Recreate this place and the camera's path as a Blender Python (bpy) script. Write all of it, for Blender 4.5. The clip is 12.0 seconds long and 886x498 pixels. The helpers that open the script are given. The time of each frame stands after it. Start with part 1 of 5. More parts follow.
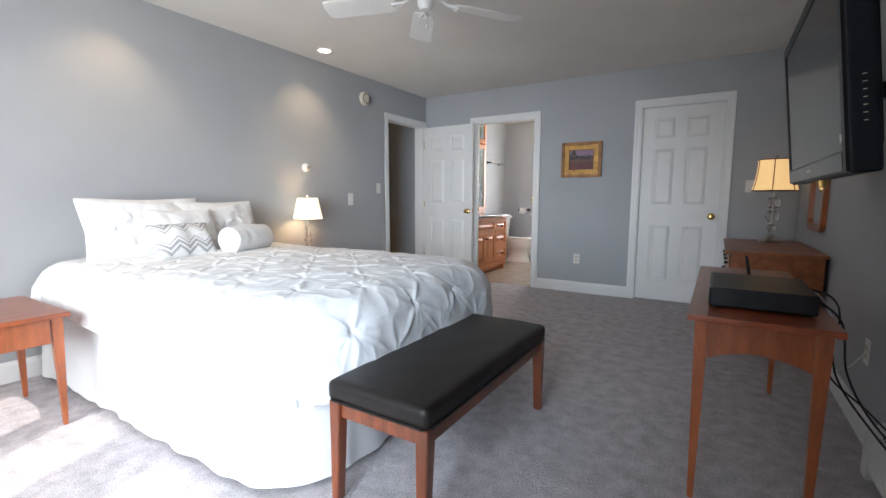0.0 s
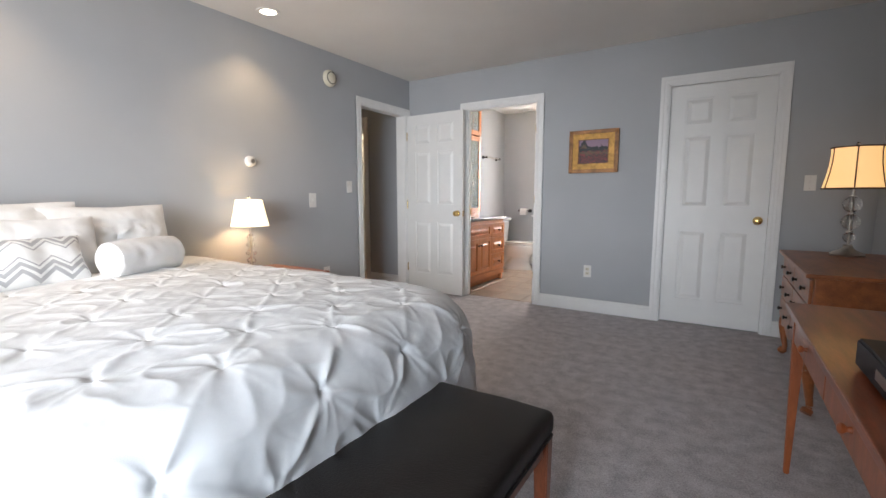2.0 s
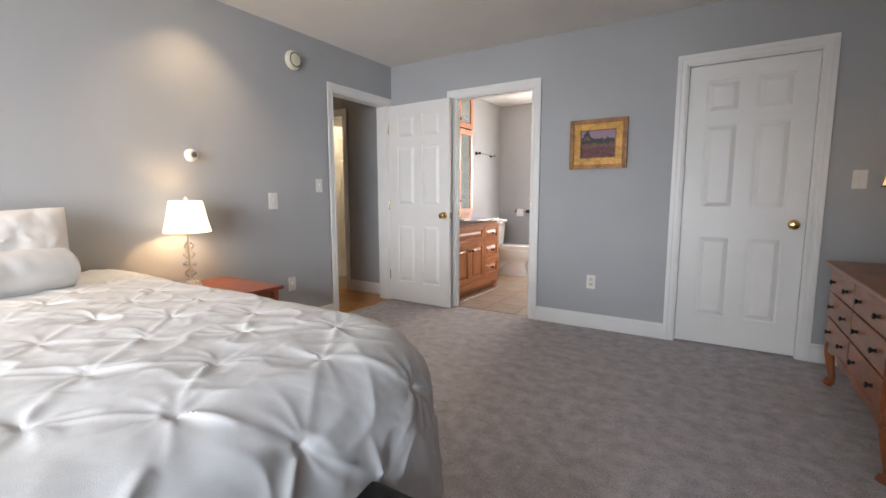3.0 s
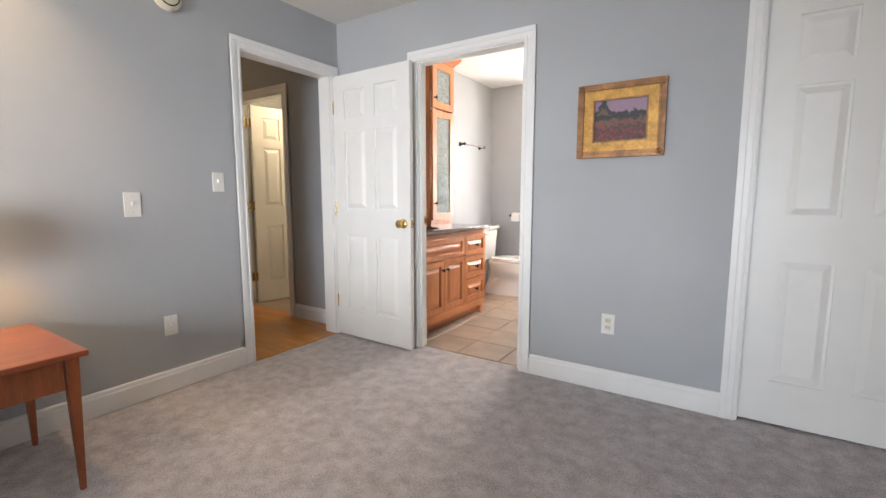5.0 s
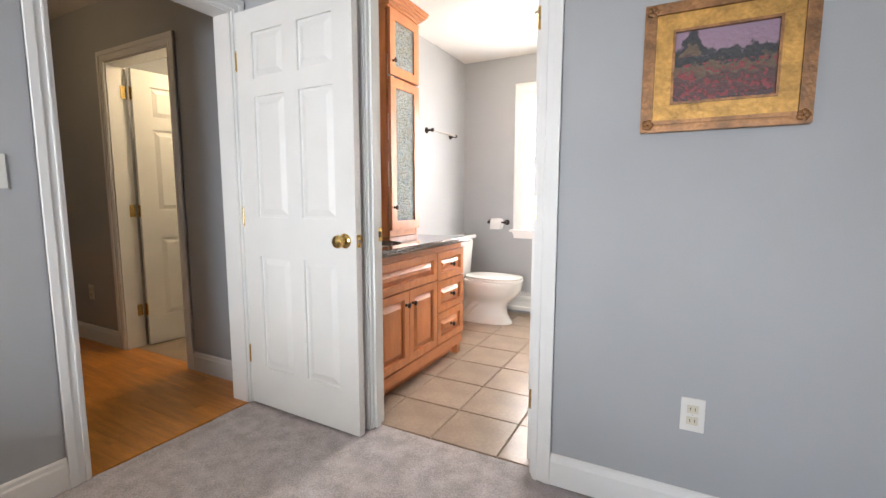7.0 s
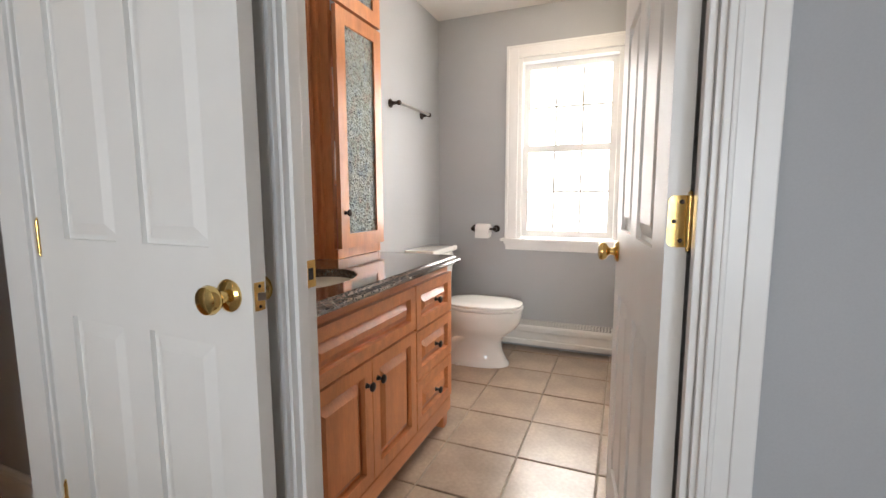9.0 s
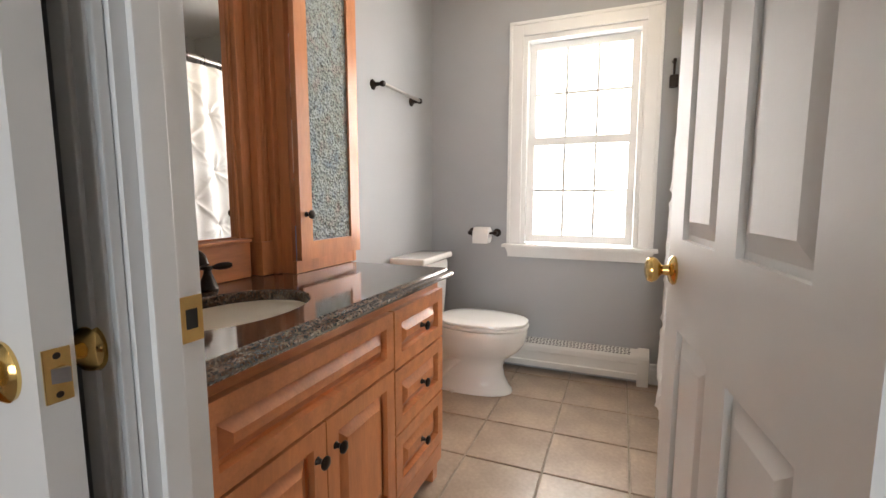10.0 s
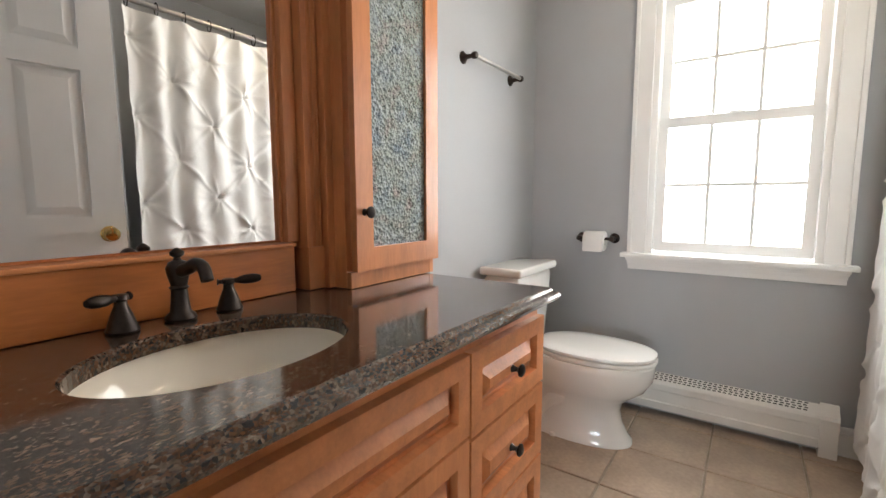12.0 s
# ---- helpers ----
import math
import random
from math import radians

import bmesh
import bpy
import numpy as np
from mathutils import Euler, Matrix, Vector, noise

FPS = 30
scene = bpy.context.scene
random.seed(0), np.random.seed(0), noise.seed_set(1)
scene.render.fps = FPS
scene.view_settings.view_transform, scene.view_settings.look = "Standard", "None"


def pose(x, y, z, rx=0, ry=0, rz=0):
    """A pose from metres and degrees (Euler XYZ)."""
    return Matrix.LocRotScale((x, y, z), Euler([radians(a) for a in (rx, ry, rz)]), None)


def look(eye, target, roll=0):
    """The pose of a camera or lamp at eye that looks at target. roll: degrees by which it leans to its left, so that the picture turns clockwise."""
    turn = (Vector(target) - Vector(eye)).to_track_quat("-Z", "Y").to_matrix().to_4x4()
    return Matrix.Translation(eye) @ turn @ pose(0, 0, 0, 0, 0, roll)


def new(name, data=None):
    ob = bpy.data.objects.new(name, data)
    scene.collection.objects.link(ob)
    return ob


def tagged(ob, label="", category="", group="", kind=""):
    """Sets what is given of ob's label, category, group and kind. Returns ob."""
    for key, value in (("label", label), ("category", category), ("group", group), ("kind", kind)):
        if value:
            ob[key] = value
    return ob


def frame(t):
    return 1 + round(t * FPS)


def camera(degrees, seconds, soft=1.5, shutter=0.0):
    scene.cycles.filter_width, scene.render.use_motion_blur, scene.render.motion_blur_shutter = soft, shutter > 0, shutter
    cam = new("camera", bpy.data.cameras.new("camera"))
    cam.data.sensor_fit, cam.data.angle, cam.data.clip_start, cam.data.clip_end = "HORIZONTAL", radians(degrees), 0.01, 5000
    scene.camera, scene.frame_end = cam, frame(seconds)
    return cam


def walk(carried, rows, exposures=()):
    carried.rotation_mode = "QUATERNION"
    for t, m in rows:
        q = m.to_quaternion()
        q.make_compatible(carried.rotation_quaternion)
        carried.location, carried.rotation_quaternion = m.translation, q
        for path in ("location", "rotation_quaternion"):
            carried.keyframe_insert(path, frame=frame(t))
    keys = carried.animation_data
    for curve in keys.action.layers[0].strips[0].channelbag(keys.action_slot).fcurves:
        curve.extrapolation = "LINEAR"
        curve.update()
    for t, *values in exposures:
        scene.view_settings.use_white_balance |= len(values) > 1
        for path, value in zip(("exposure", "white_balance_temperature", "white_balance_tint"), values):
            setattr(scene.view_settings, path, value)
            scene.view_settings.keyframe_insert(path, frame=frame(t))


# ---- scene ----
cam = camera(90.3, 12.0)
PATH = [
    (0, (0.075, 0.173, 1.083), (-0.974, 1.861, 0.856), 0.2),
    (0.5, (0.034, 0.346, 1.086), (-1.027, 2.026, 0.856), 0.2),
    (1, (-0.044, 0.559, 1.079), (-1.107, 2.238, 0.851), 0.1),
    (1.5, (-0.134, 0.8, 1.101), (-1.197, 2.477, 0.867), 0.0),
    (2, (-0.234, 1.021, 1.104), (-1.292, 2.703, 0.87), -0.0),
    (2.5, (-0.325, 1.286, 1.109), (-1.377, 2.97, 0.874), -0.0),
    (3, (-0.392, 1.573, 1.109), (-1.454, 3.251, 0.872), -0.1),
    (3.5, (-0.454, 1.864, 1.111), (-1.528, 3.535, 0.874), -0.1),
    (5.5, (-0.884, 3.014, 1.117), (-1.967, 4.679, 0.881), 0.0),
    (6, (-1.045, 3.25, 1.111), (-2.118, 4.921, 0.873), 0.1),
    (6.5, (-1.219, 3.464, 1.108), (-2.211, 5.186, 0.881), 0.1),
    (7, (-1.377, 3.675, 1.116), (-2.302, 5.433, 0.888), 0.1),
    (7.5, (-1.556, 3.894, 1.125), (-2.412, 5.687, 0.9), 0.0),
    (9.5, (-2.026, 4.781, 1.118), (-2.771, 6.622, 0.885), -0.1),
    (10, (-2.081, 4.973, 1.109), (-2.825, 6.816, 0.881), 0.0),
    (10.5, (-2.14, 5.125, 1.099), (-2.967, 6.932, 0.875), -0.2),
    (11, (-2.189, 5.244, 1.089), (-3.137, 6.991, 0.867), -0.2),
    (11.5, (-2.211, 5.32, 1.084), (-3.273, 7.001, 0.866), -0.2),
    (12, (-2.247, 5.366, 1.084), (-3.386, 6.996, 0.867), -0.1),
]
walk(cam, [(t, look(eye, target, roll)) for t, eye, target, roll in PATH], [
    (0, -0.22, 6500, 10), (2.5, 0.02, 6950, 13), (3.7, 0.12, 7050, 14), (5.5, 0.55, 7000, 12), (7.5, 0.45, 6950, 12), (9.5, -0.25, 7100, 12), (12, -0.33, 6750, 8)])

# ---- world, sun, windows' light, lamps ----
world = bpy.data.worlds.new("world")
scene.world = world
world.use_nodes = True
sky = world.node_tree.nodes.new("ShaderNodeTexSky")
sky.sky_type, sky.sun_disc = "NISHITA", False
sky.sun_elevation, sky.sun_rotation = radians(42), radians(159)
world.node_tree.links.new(sky.outputs[0], world.node_tree.nodes["Background"].inputs[0])
world.node_tree.nodes["Background"].inputs[1].default_value = 0.15


def lamp(name, kind, m, power, color, **settings):
    data = bpy.data.lights.new(name, kind)
    data.energy, data.color = power, color
    for key, value in settings.items():
        if key == "size":
            data.shape, data.size, data.size_y = "RECTANGLE", value[0], value[1]
        elif key == "radius":
            data.shadow_soft_size = value
        elif key == "angle":
            data.angle = radians(value)
        elif key == "cone":
            data.spot_size, data.spot_blend = radians(value), 0.7
        elif key == "spread":
            data.spread = radians(value)
    ob = new(name, data)
    ob.matrix_world = m
    return ob


lamp("sun", "SUN", look((2, -6, 6), (2 - 0.355 * 0.743, -6 + 0.935 * 0.743, 6 - 0.669)), 4.2, (1, 0.95, 0.88), angle=0.5)
lamp("window_light_bedroom", "AREA", look((-1.9, -0.9, 1.3), (-3.0, 1.5, 1.1)), 50, (0.92, 0.96, 1.0), size=(1.3, 1.5), spread=112)
lamp("glass_door_light_bedroom", "AREA", look((-0.55, -0.9, 1.1), (-1.5, 1.5, 0.4)), 31, (0.70, 0.84, 1.0), size=(1.0, 1.9), spread=72)
lamp("window_light_bathroom", "AREA", look((-2.335, 7.96, 1.48), (-2.335, 5, 1.25)), 58, (0.95, 0.97, 1.0), size=(0.9, 1.4))

# ---- materials ----


def material(name, color, rough=0.6, metal=0.0, vary=0.12, scale=8.0, grain=120.0, bump=0.1, stretch=(1, 1, 1), color2=None, coat=0.0, spec=0.5, detail=5.0):
    m = bpy.data.materials.new(name)
    m.use_nodes = True
    n, l = m.node_tree.nodes, m.node_tree.links
    b = n["Principled BSDF"]
    b.inputs["Roughness"].default_value, b.inputs["Metallic"].default_value = rough, metal
    b.inputs["Coat Weight"].default_value = coat
    b.inputs["Coat Roughness"].default_value = 0.12
    b.inputs["Specular IOR Level"].default_value = spec
    tc, mp = n.new("ShaderNodeTexCoord"), n.new("ShaderNodeMapping")
    mp.inputs["Scale"].default_value = stretch
    l.new(tc.outputs["Object"], mp.inputs[0])
    big, fine = n.new("ShaderNodeTexNoise"), n.new("ShaderNodeTexNoise")
    big.inputs["Scale"].default_value, big.inputs["Detail"].default_value = scale, detail
    fine.inputs["Scale"].default_value, fine.inputs["Detail"].default_value = grain, 3
    l.new(mp.outputs[0], big.inputs[0]), l.new(mp.outputs[0], fine.inputs[0])
    ramp = n.new("ShaderNodeValToRGB")
    c2 = color2 or tuple(c * (1 - vary) for c in color)
    c1 = color if color2 else tuple(min(1, c * (1 + vary)) for c in color)
    ramp.color_ramp.elements[0].position, ramp.color_ramp.elements[1].position = 0.32, 0.68
    ramp.color_ramp.elements[0].color, ramp.color_ramp.elements[1].color = (*c2, 1), (*c1, 1)
    l.new(big.outputs[0], ramp.inputs[0])
    mix = n.new("ShaderNodeMix")
    mix.data_type, mix.blend_type = "RGBA", "OVERLAY"
    mix.inputs[0].default_value = min(0.6, vary * 1.5)
    l.new(ramp.outputs[0], mix.inputs[6]), l.new(fine.outputs[0], mix.inputs[7])
    l.new(mix.outputs[2], b.inputs["Base Color"])
    bp = n.new("ShaderNodeBump")
    bp.inputs["Strength"].default_value, bp.inputs["Distance"].default_value = bump, 0.004
    l.new(fine.outputs[0], bp.inputs["Height"]), l.new(bp.outputs[0], b.inputs["Normal"])
    return m


def emitter(name, color, strength, base=(0.9, 0.85, 0.75)):
    m = bpy.data.materials.new(name)
    m.use_nodes = True
    b = m.node_tree.nodes["Principled BSDF"]
    b.inputs["Base Color"].default_value = (*base, 1)
    b.inputs["Emission Color"].default_value, b.inputs["Emission Strength"].default_value = (*color, 1), strength
    return m


def glass(name, rough=0.0, color=(1, 1, 1), bumpy=0.0):
    m = bpy.data.materials.new(name)
    m.use_nodes = True
    n, l = m.node_tree.nodes, m.node_tree.links
    b = n["Principled BSDF"]
    b.inputs["Base Color"].default_value, b.inputs["Roughness"].default_value = (*color, 1), rough
    b.inputs["Transmission Weight"].default_value, b.inputs["IOR"].default_value = 1, 1.45
    if bumpy:
        tc, v, bp = n.new("ShaderNodeTexCoord"), n.new("ShaderNodeTexVoronoi"), n.new("ShaderNodeBump")
        v.inputs["Scale"].default_value = 95
        bp.inputs["Strength"].default_value, bp.inputs["Distance"].default_value = bumpy, 0.01
        l.new(tc.outputs["Object"], v.inputs[0]), l.new(v.outputs[0], bp.inputs["Height"]), l.new(bp.outputs[0], b.inputs["Normal"])
    return m


PAINT = material("gray_wall_paint", (0.405, 0.418, 0.435), 0.62, vary=0.03, scale=2, grain=260, bump=0.06)
CEIL = material("white_ceiling_paint", (0.76, 0.74, 0.71), 0.8, vary=0.03, scale=2, grain=200, bump=0.08)
TRIM = material("white_trim_paint", (0.80, 0.80, 0.79), 0.35, vary=0.02, scale=5, grain=60, bump=0.03)
DOORP = material("white_door_paint", (0.79, 0.79, 0.775), 0.38, vary=0.02, scale=5, grain=90, bump=0.04)
CARPET = material("gray_carpet", (0.60, 0.56, 0.57), 0.95, vary=0.5, scale=13, grain=170, bump=1.0, color2=(0.425, 0.395, 0.405), spec=0.1, detail=13)
CHERRY = material("cherry_wood", (0.33, 0.088, 0.028), 0.32, vary=0.22, scale=9, grain=60, bump=0.05, stretch=(3, 3, 0.5), coat=0.25)
CHERRY_TOP = material("cherry_wood_top", (0.29, 0.068, 0.022), 0.28, vary=0.22, scale=9, grain=60, bump=0.05, stretch=(4, 0.5, 4), coat=0.3)
DRESSER = material("walnut_brown_wood", (0.30, 0.092, 0.028), 0.36, vary=0.25, scale=8, grain=60, bump=0.05, stretch=(3, 0.6, 3), coat=0.08)
BENCHW = material("red_brown_wood", (0.17, 0.045, 0.018), 0.35, vary=0.3, scale=9, grain=70, bump=0.05, stretch=(3, 3, 0.5), coat=0.2)
LEATHER = material("dark_brown_leather", (0.012, 0.009, 0.008), 0.42, spec=0.32, vary=0.25, scale=6, grain=220, bump=0.35)
MAPLE = material("maple_cabinet_wood", (0.60, 0.222, 0.082), 0.36, vary=0.14, scale=6, grain=50, bump=0.04, stretch=(3, 3, 0.45), coat=0.2)
# the cabinet maple made redder and more saturated for the backsplash
BACKS = material("redder_maple_board", (0.56, 0.18, 0.05), 0.34, vary=0.14, scale=6, grain=50, bump=0.04, stretch=(3, 0.45, 3), coat=0.2)
MAPLE_H = material("maple_cabinet_wood_across", (0.60, 0.222, 0.082), 0.36, vary=0.14, scale=6, grain=50, bump=0.04, stretch=(3, 0.45, 3), coat=0.2)
LINEN = material("white_cotton", (0.77, 0.77, 0.77), 0.85, vary=0.02, scale=4, grain=500, bump=0.15, spec=0.2)
CURTAINM = material("white_curtain_fabric", (0.80, 0.80, 0.785), 0.8, vary=0.03, scale=4, grain=400, bump=0.12, spec=0.2)
BRASS = material("polished_brass", (0.75, 0.52, 0.20), 0.16, 1.0, vary=0.06, scale=20, grain=80, bump=0.02)
BRONZE = material("oil_rubbed_bronze", (0.035, 0.026, 0.022), 0.33, 0.7, vary=0.25, scale=25, grain=120, bump=0.05)
NICKEL = material("brushed_nickel", (0.55, 0.52, 0.48), 0.28, 1.0, vary=0.08, scale=20, grain=200, bump=0.04)
PORCELAIN = material("white_porcelain", (0.78, 0.77, 0.74), 0.08, vary=0.01, scale=4, grain=30, bump=0.0, coat=0.5)
BISCUIT = material("biscuit_porcelain", (0.90, 0.81, 0.69), 0.1, vary=0.01, scale=4, grain=30, bump=0.0, coat=0.4)
PLASTIC = material("white_plastic", (0.76, 0.75, 0.72), 0.4, vary=0.02, scale=8, grain=60, bump=0.02)
IVORY = material("ivory_plastic", (0.66, 0.62, 0.50), 0.45, vary=0.03, scale=8, grain=60, bump=0.02)
BLACKP = material("black_plastic", (0.010, 0.011, 0.014), 0.38, spec=0.3, vary=0.2, scale=10, grain=120, bump=0.05)
SCREEN = material("dark_screen", (0.010, 0.010, 0.012), 0.16, spec=0.25, vary=0.05, scale=4, grain=30, bump=0.0)
NAVYP = material("dark_blue_black_plastic", (0.008, 0.011, 0.019), 0.42, spec=0.3, vary=0.2, scale=10, grain=120, bump=0.05)
OUTER = material("outside_wall", (0.5, 0.5, 0.5), 0.9)
METALW = material("white_enamelled_metal", (0.74, 0.73, 0.70), 0.4, vary=0.03, scale=6, grain=80, bump=0.03)
# near-black colour standing for the shade in holes, slots and gaps
GAP_SHADE = material("dark_gap_shade", (0.03, 0.03, 0.03), 0.8)
GROUT = material("tan_grout", (0.34, 0.285, 0.225), 0.9, vary=0.15, scale=12, grain=200, bump=0.3)
GOLD = material("gold_leaf", (0.40, 0.215, 0.055), 0.45, 0.5, vary=0.3, scale=18, grain=90, bump=0.3)
GOLDB = material("antique_bronze_gilding", (0.23, 0.105, 0.038), 0.42, 0.35, vary=0.4, scale=18, grain=90, bump=0.4)
CLEAR = glass("clear_glass")
CRYSTAL = glass("crystal", 0.03, (0.98, 0.97, 0.95), 0.15)
PANE = glass("window_glass")
SHADE = emitter("lit_cream_lampshade", (1.0, 0.62, 0.26), 0.85, (0.72, 0.52, 0.28))
SHADE_W = emitter("lit_white_lampshade", (1.0, 0.80, 0.54), 1.6)
GLOW = emitter("downlight_glow", (1.0, 0.86, 0.66), 12)
OUTSKY = emitter("bright_overcast_outdoors", (0.97, 0.985, 1.0), 2.2)
PAPER = material("white_tissue_paper", (0.8, 0.79, 0.77), 0.9, vary=0.02, grain=300)
MIRRORM = material("mirror_silver", (0.9, 0.9, 0.9), 0.01, 1.0, vary=0.0, bump=0.0)
BRAID = material("dark_brown_braid", (0.10, 0.06, 0.03), 0.8)


def granite():
    m = material("brown_granite", (0.09, 0.055, 0.038), 0.09, vary=0.3, scale=40, grain=200, bump=0.0, coat=0.4)
    n, l = m.node_tree.nodes, m.node_tree.links
    tc, a, b = n.new("ShaderNodeTexCoord"), n.new("ShaderNodeTexVoronoi"), n.new("ShaderNodeTexNoise")
    mp = n.new("ShaderNodeMapping")
    mp.inputs["Scale"].default_value, mp.inputs["Rotation"].default_value = (1.7, 1, 1), (0, 0, 0.6)
    l.new(tc.outputs["Object"], mp.inputs[0])
    a.inputs["Scale"].default_value, b.inputs["Scale"].default_value, b.inputs["Detail"].default_value = 210, 60, 10
    l.new(mp.outputs[0], a.inputs[0]), l.new(mp.outputs[0], b.inputs[0])
    mx = n.new("ShaderNodeMix")
    mx.data_type = "FLOAT"
    mx.inputs[0].default_value = 0.6
    sep = n.new("ShaderNodeSeparateColor")
    l.new(a.outputs["Color"], sep.inputs[0]), l.new(sep.outputs[0], mx.inputs[2]), l.new(b.outputs[0], mx.inputs[3])
    r = n.new("ShaderNodeValToRGB")
    r.color_ramp.interpolation = "LINEAR"
    e = r.color_ramp.elements
    e[0].position, e[0].color = 0.28, (0.012, 0.010, 0.010, 1)
    e[1].position, e[1].color = 0.78, (0.19, 0.135, 0.10, 1)
    for p, c in ((0.38, (0.022, 0.016, 0.014, 1)), (0.48, (0.115, 0.05, 0.024, 1)), (0.56, (0.055, 0.034, 0.025, 1)), (0.66, (0.125, 0.085, 0.06, 1))):
        x = e.new(p)
        x.color = c
    l.new(mx.outputs[0], r.inputs[0]), l.new(r.outputs[0], n["Principled BSDF"].inputs["Base Color"])
    return m


def per_piece(name, color, spread, rough, stretch=(1, 1, 1), scale=5, vary=0.2, coat=0.0, bump=0.08):
    """A material whose tone also differs from piece to piece."""
    m = material(name, color, rough, vary=vary, scale=scale, grain=60, bump=bump, stretch=stretch, coat=coat)
    n, l = m.node_tree.nodes, m.node_tree.links
    b = n["Principled BSDF"]
    old = b.inputs["Base Color"].links[0].from_socket
    info, hsv, rng = n.new("ShaderNodeObjectInfo"), n.new("ShaderNodeHueSaturation"), n.new("ShaderNodeMapRange")
    rng.inputs[3].default_value, rng.inputs[4].default_value = 1 - spread, 1 + spread
    l.new(info.outputs["Random"], rng.inputs[0]), l.new(rng.outputs[0], hsv.inputs["Value"])
    l.new(old, hsv.inputs["Color"]), l.new(hsv.outputs[0], b.inputs["Base Color"])
    return m


GRANITE = granite()
TILE = per_piece("beige_ceramic_tile", (0.375, 0.285, 0.215), 0.07, 0.3, scale=5, vary=0.16, coat=0.15)
OAK = per_piece("honey_oak_board", (0.64, 0.25, 0.045), 0.14, 0.3, stretch=(0.6, 5, 1), scale=6, vary=0.2, coat=0.25)


def pebbled():
    """Obscure glass; its colour carries tints for the blurred shelf things and specks for refraction."""
    m = glass("pebbled_glass", 0.2, (0.78, 0.86, 0.86), 0.9)
    m.node_tree.nodes["Principled BSDF"].inputs["Transmission Weight"].default_value = 0.5
    n, l = m.node_tree.nodes, m.node_tree.links
    tc, nz, ramp = n.new("ShaderNodeTexCoord"), n.new("ShaderNodeTexNoise"), n.new("ShaderNodeValToRGB")
    # soft tints stand in for the things blurred behind the glass
    nz.inputs["Scale"].default_value, nz.inputs["Detail"].default_value = 14, 2
    e = ramp.color_ramp.elements
    e[0].position, e[0].color = 0.30, (0.46, 0.56, 0.64, 1)
    e[1].position, e[1].color = 0.70, (0.72, 0.62, 0.59, 1)
    for p, c in ((0.44, (0.70, 0.78, 0.78, 1)), (0.56, (0.63, 0.70, 0.65, 1))):
        x = e.new(p)
        x.color = c
    l.new(tc.outputs["Object"], nz.inputs[0]), l.new(nz.outputs[0], ramp.inputs[0])
    # dark specks paint the light and dark that the pebbles would refract
    sp, cut, mul = n.new("ShaderNodeTexNoise"), n.new("ShaderNodeValToRGB"), n.new("ShaderNodeMix")
    sp.inputs["Scale"].default_value, sp.inputs["Detail"].default_value, sp.inputs["Distortion"].default_value = 120, 3, 1.2
    cut.color_ramp.elements[0].position, cut.color_ramp.elements[1].position = 0.40, 0.50
    cut.color_ramp.elements[0].color = (0.40, 0.42, 0.43, 1)
    mul.data_type, mul.blend_type = "RGBA", "MULTIPLY"
    mul.inputs[0].default_value = 1.0
    l.new(tc.outputs["Object"], sp.inputs[0]), l.new(sp.outputs[0], cut.inputs[0])
    l.new(ramp.outputs[0], mul.inputs[6]), l.new(cut.outputs[0], mul.inputs[7])
    l.new(mul.outputs[2], n["Principled BSDF"].inputs["Base Color"])
    return m


PEBBLE = pebbled()


def chevron():
    m = material("gray_chevron_cotton", (0.8, 0.8, 0.8), 0.85, vary=0.02, grain=500, bump=0.15, spec=0.2)
    n, l = m.node_tree.nodes, m.node_tree.links
    tc, sep = n.new("ShaderNodeTexCoord"), n.new("ShaderNodeSeparateXYZ")
    l.new(tc.outputs["Object"], sep.inputs[0])

    def op(kind, a, b=None, c=None):
        q = n.new("ShaderNodeMath")
        q.operation = kind
        for i, v in enumerate((a, b, c)):
            if v is None:
                continue
            if isinstance(v, (int, float)):
                q.inputs[i].default_value = v
            else:
                l.new(v, q.inputs[i])
        return q.outputs[0]
    zig = op("PINGPONG", sep.outputs[1], 0.06)
    h = op("SUBTRACT", sep.outputs[2], op("MULTIPLY", zig, 0.8))
    lines = op("LESS_THAN", op("PINGPONG", h, 0.017), 0.010)
    band = op("MULTIPLY", op("GREATER_THAN", op("ABSOLUTE", h), 0.036), op("LESS_THAN", op("ABSOLUTE", h), 0.115))
    mx = n.new("ShaderNodeMix")
    mx.data_type = "RGBA"
    mx.inputs[6].default_value, mx.inputs[7].default_value = (0.78, 0.78, 0.77, 1), (0.42, 0.42, 0.43, 1)
    l.new(op("MULTIPLY", lines, band), mx.inputs[0]), l.new(mx.outputs[2], n["Principled BSDF"].inputs["Base Color"])
    return m


CHEVRON = chevron()


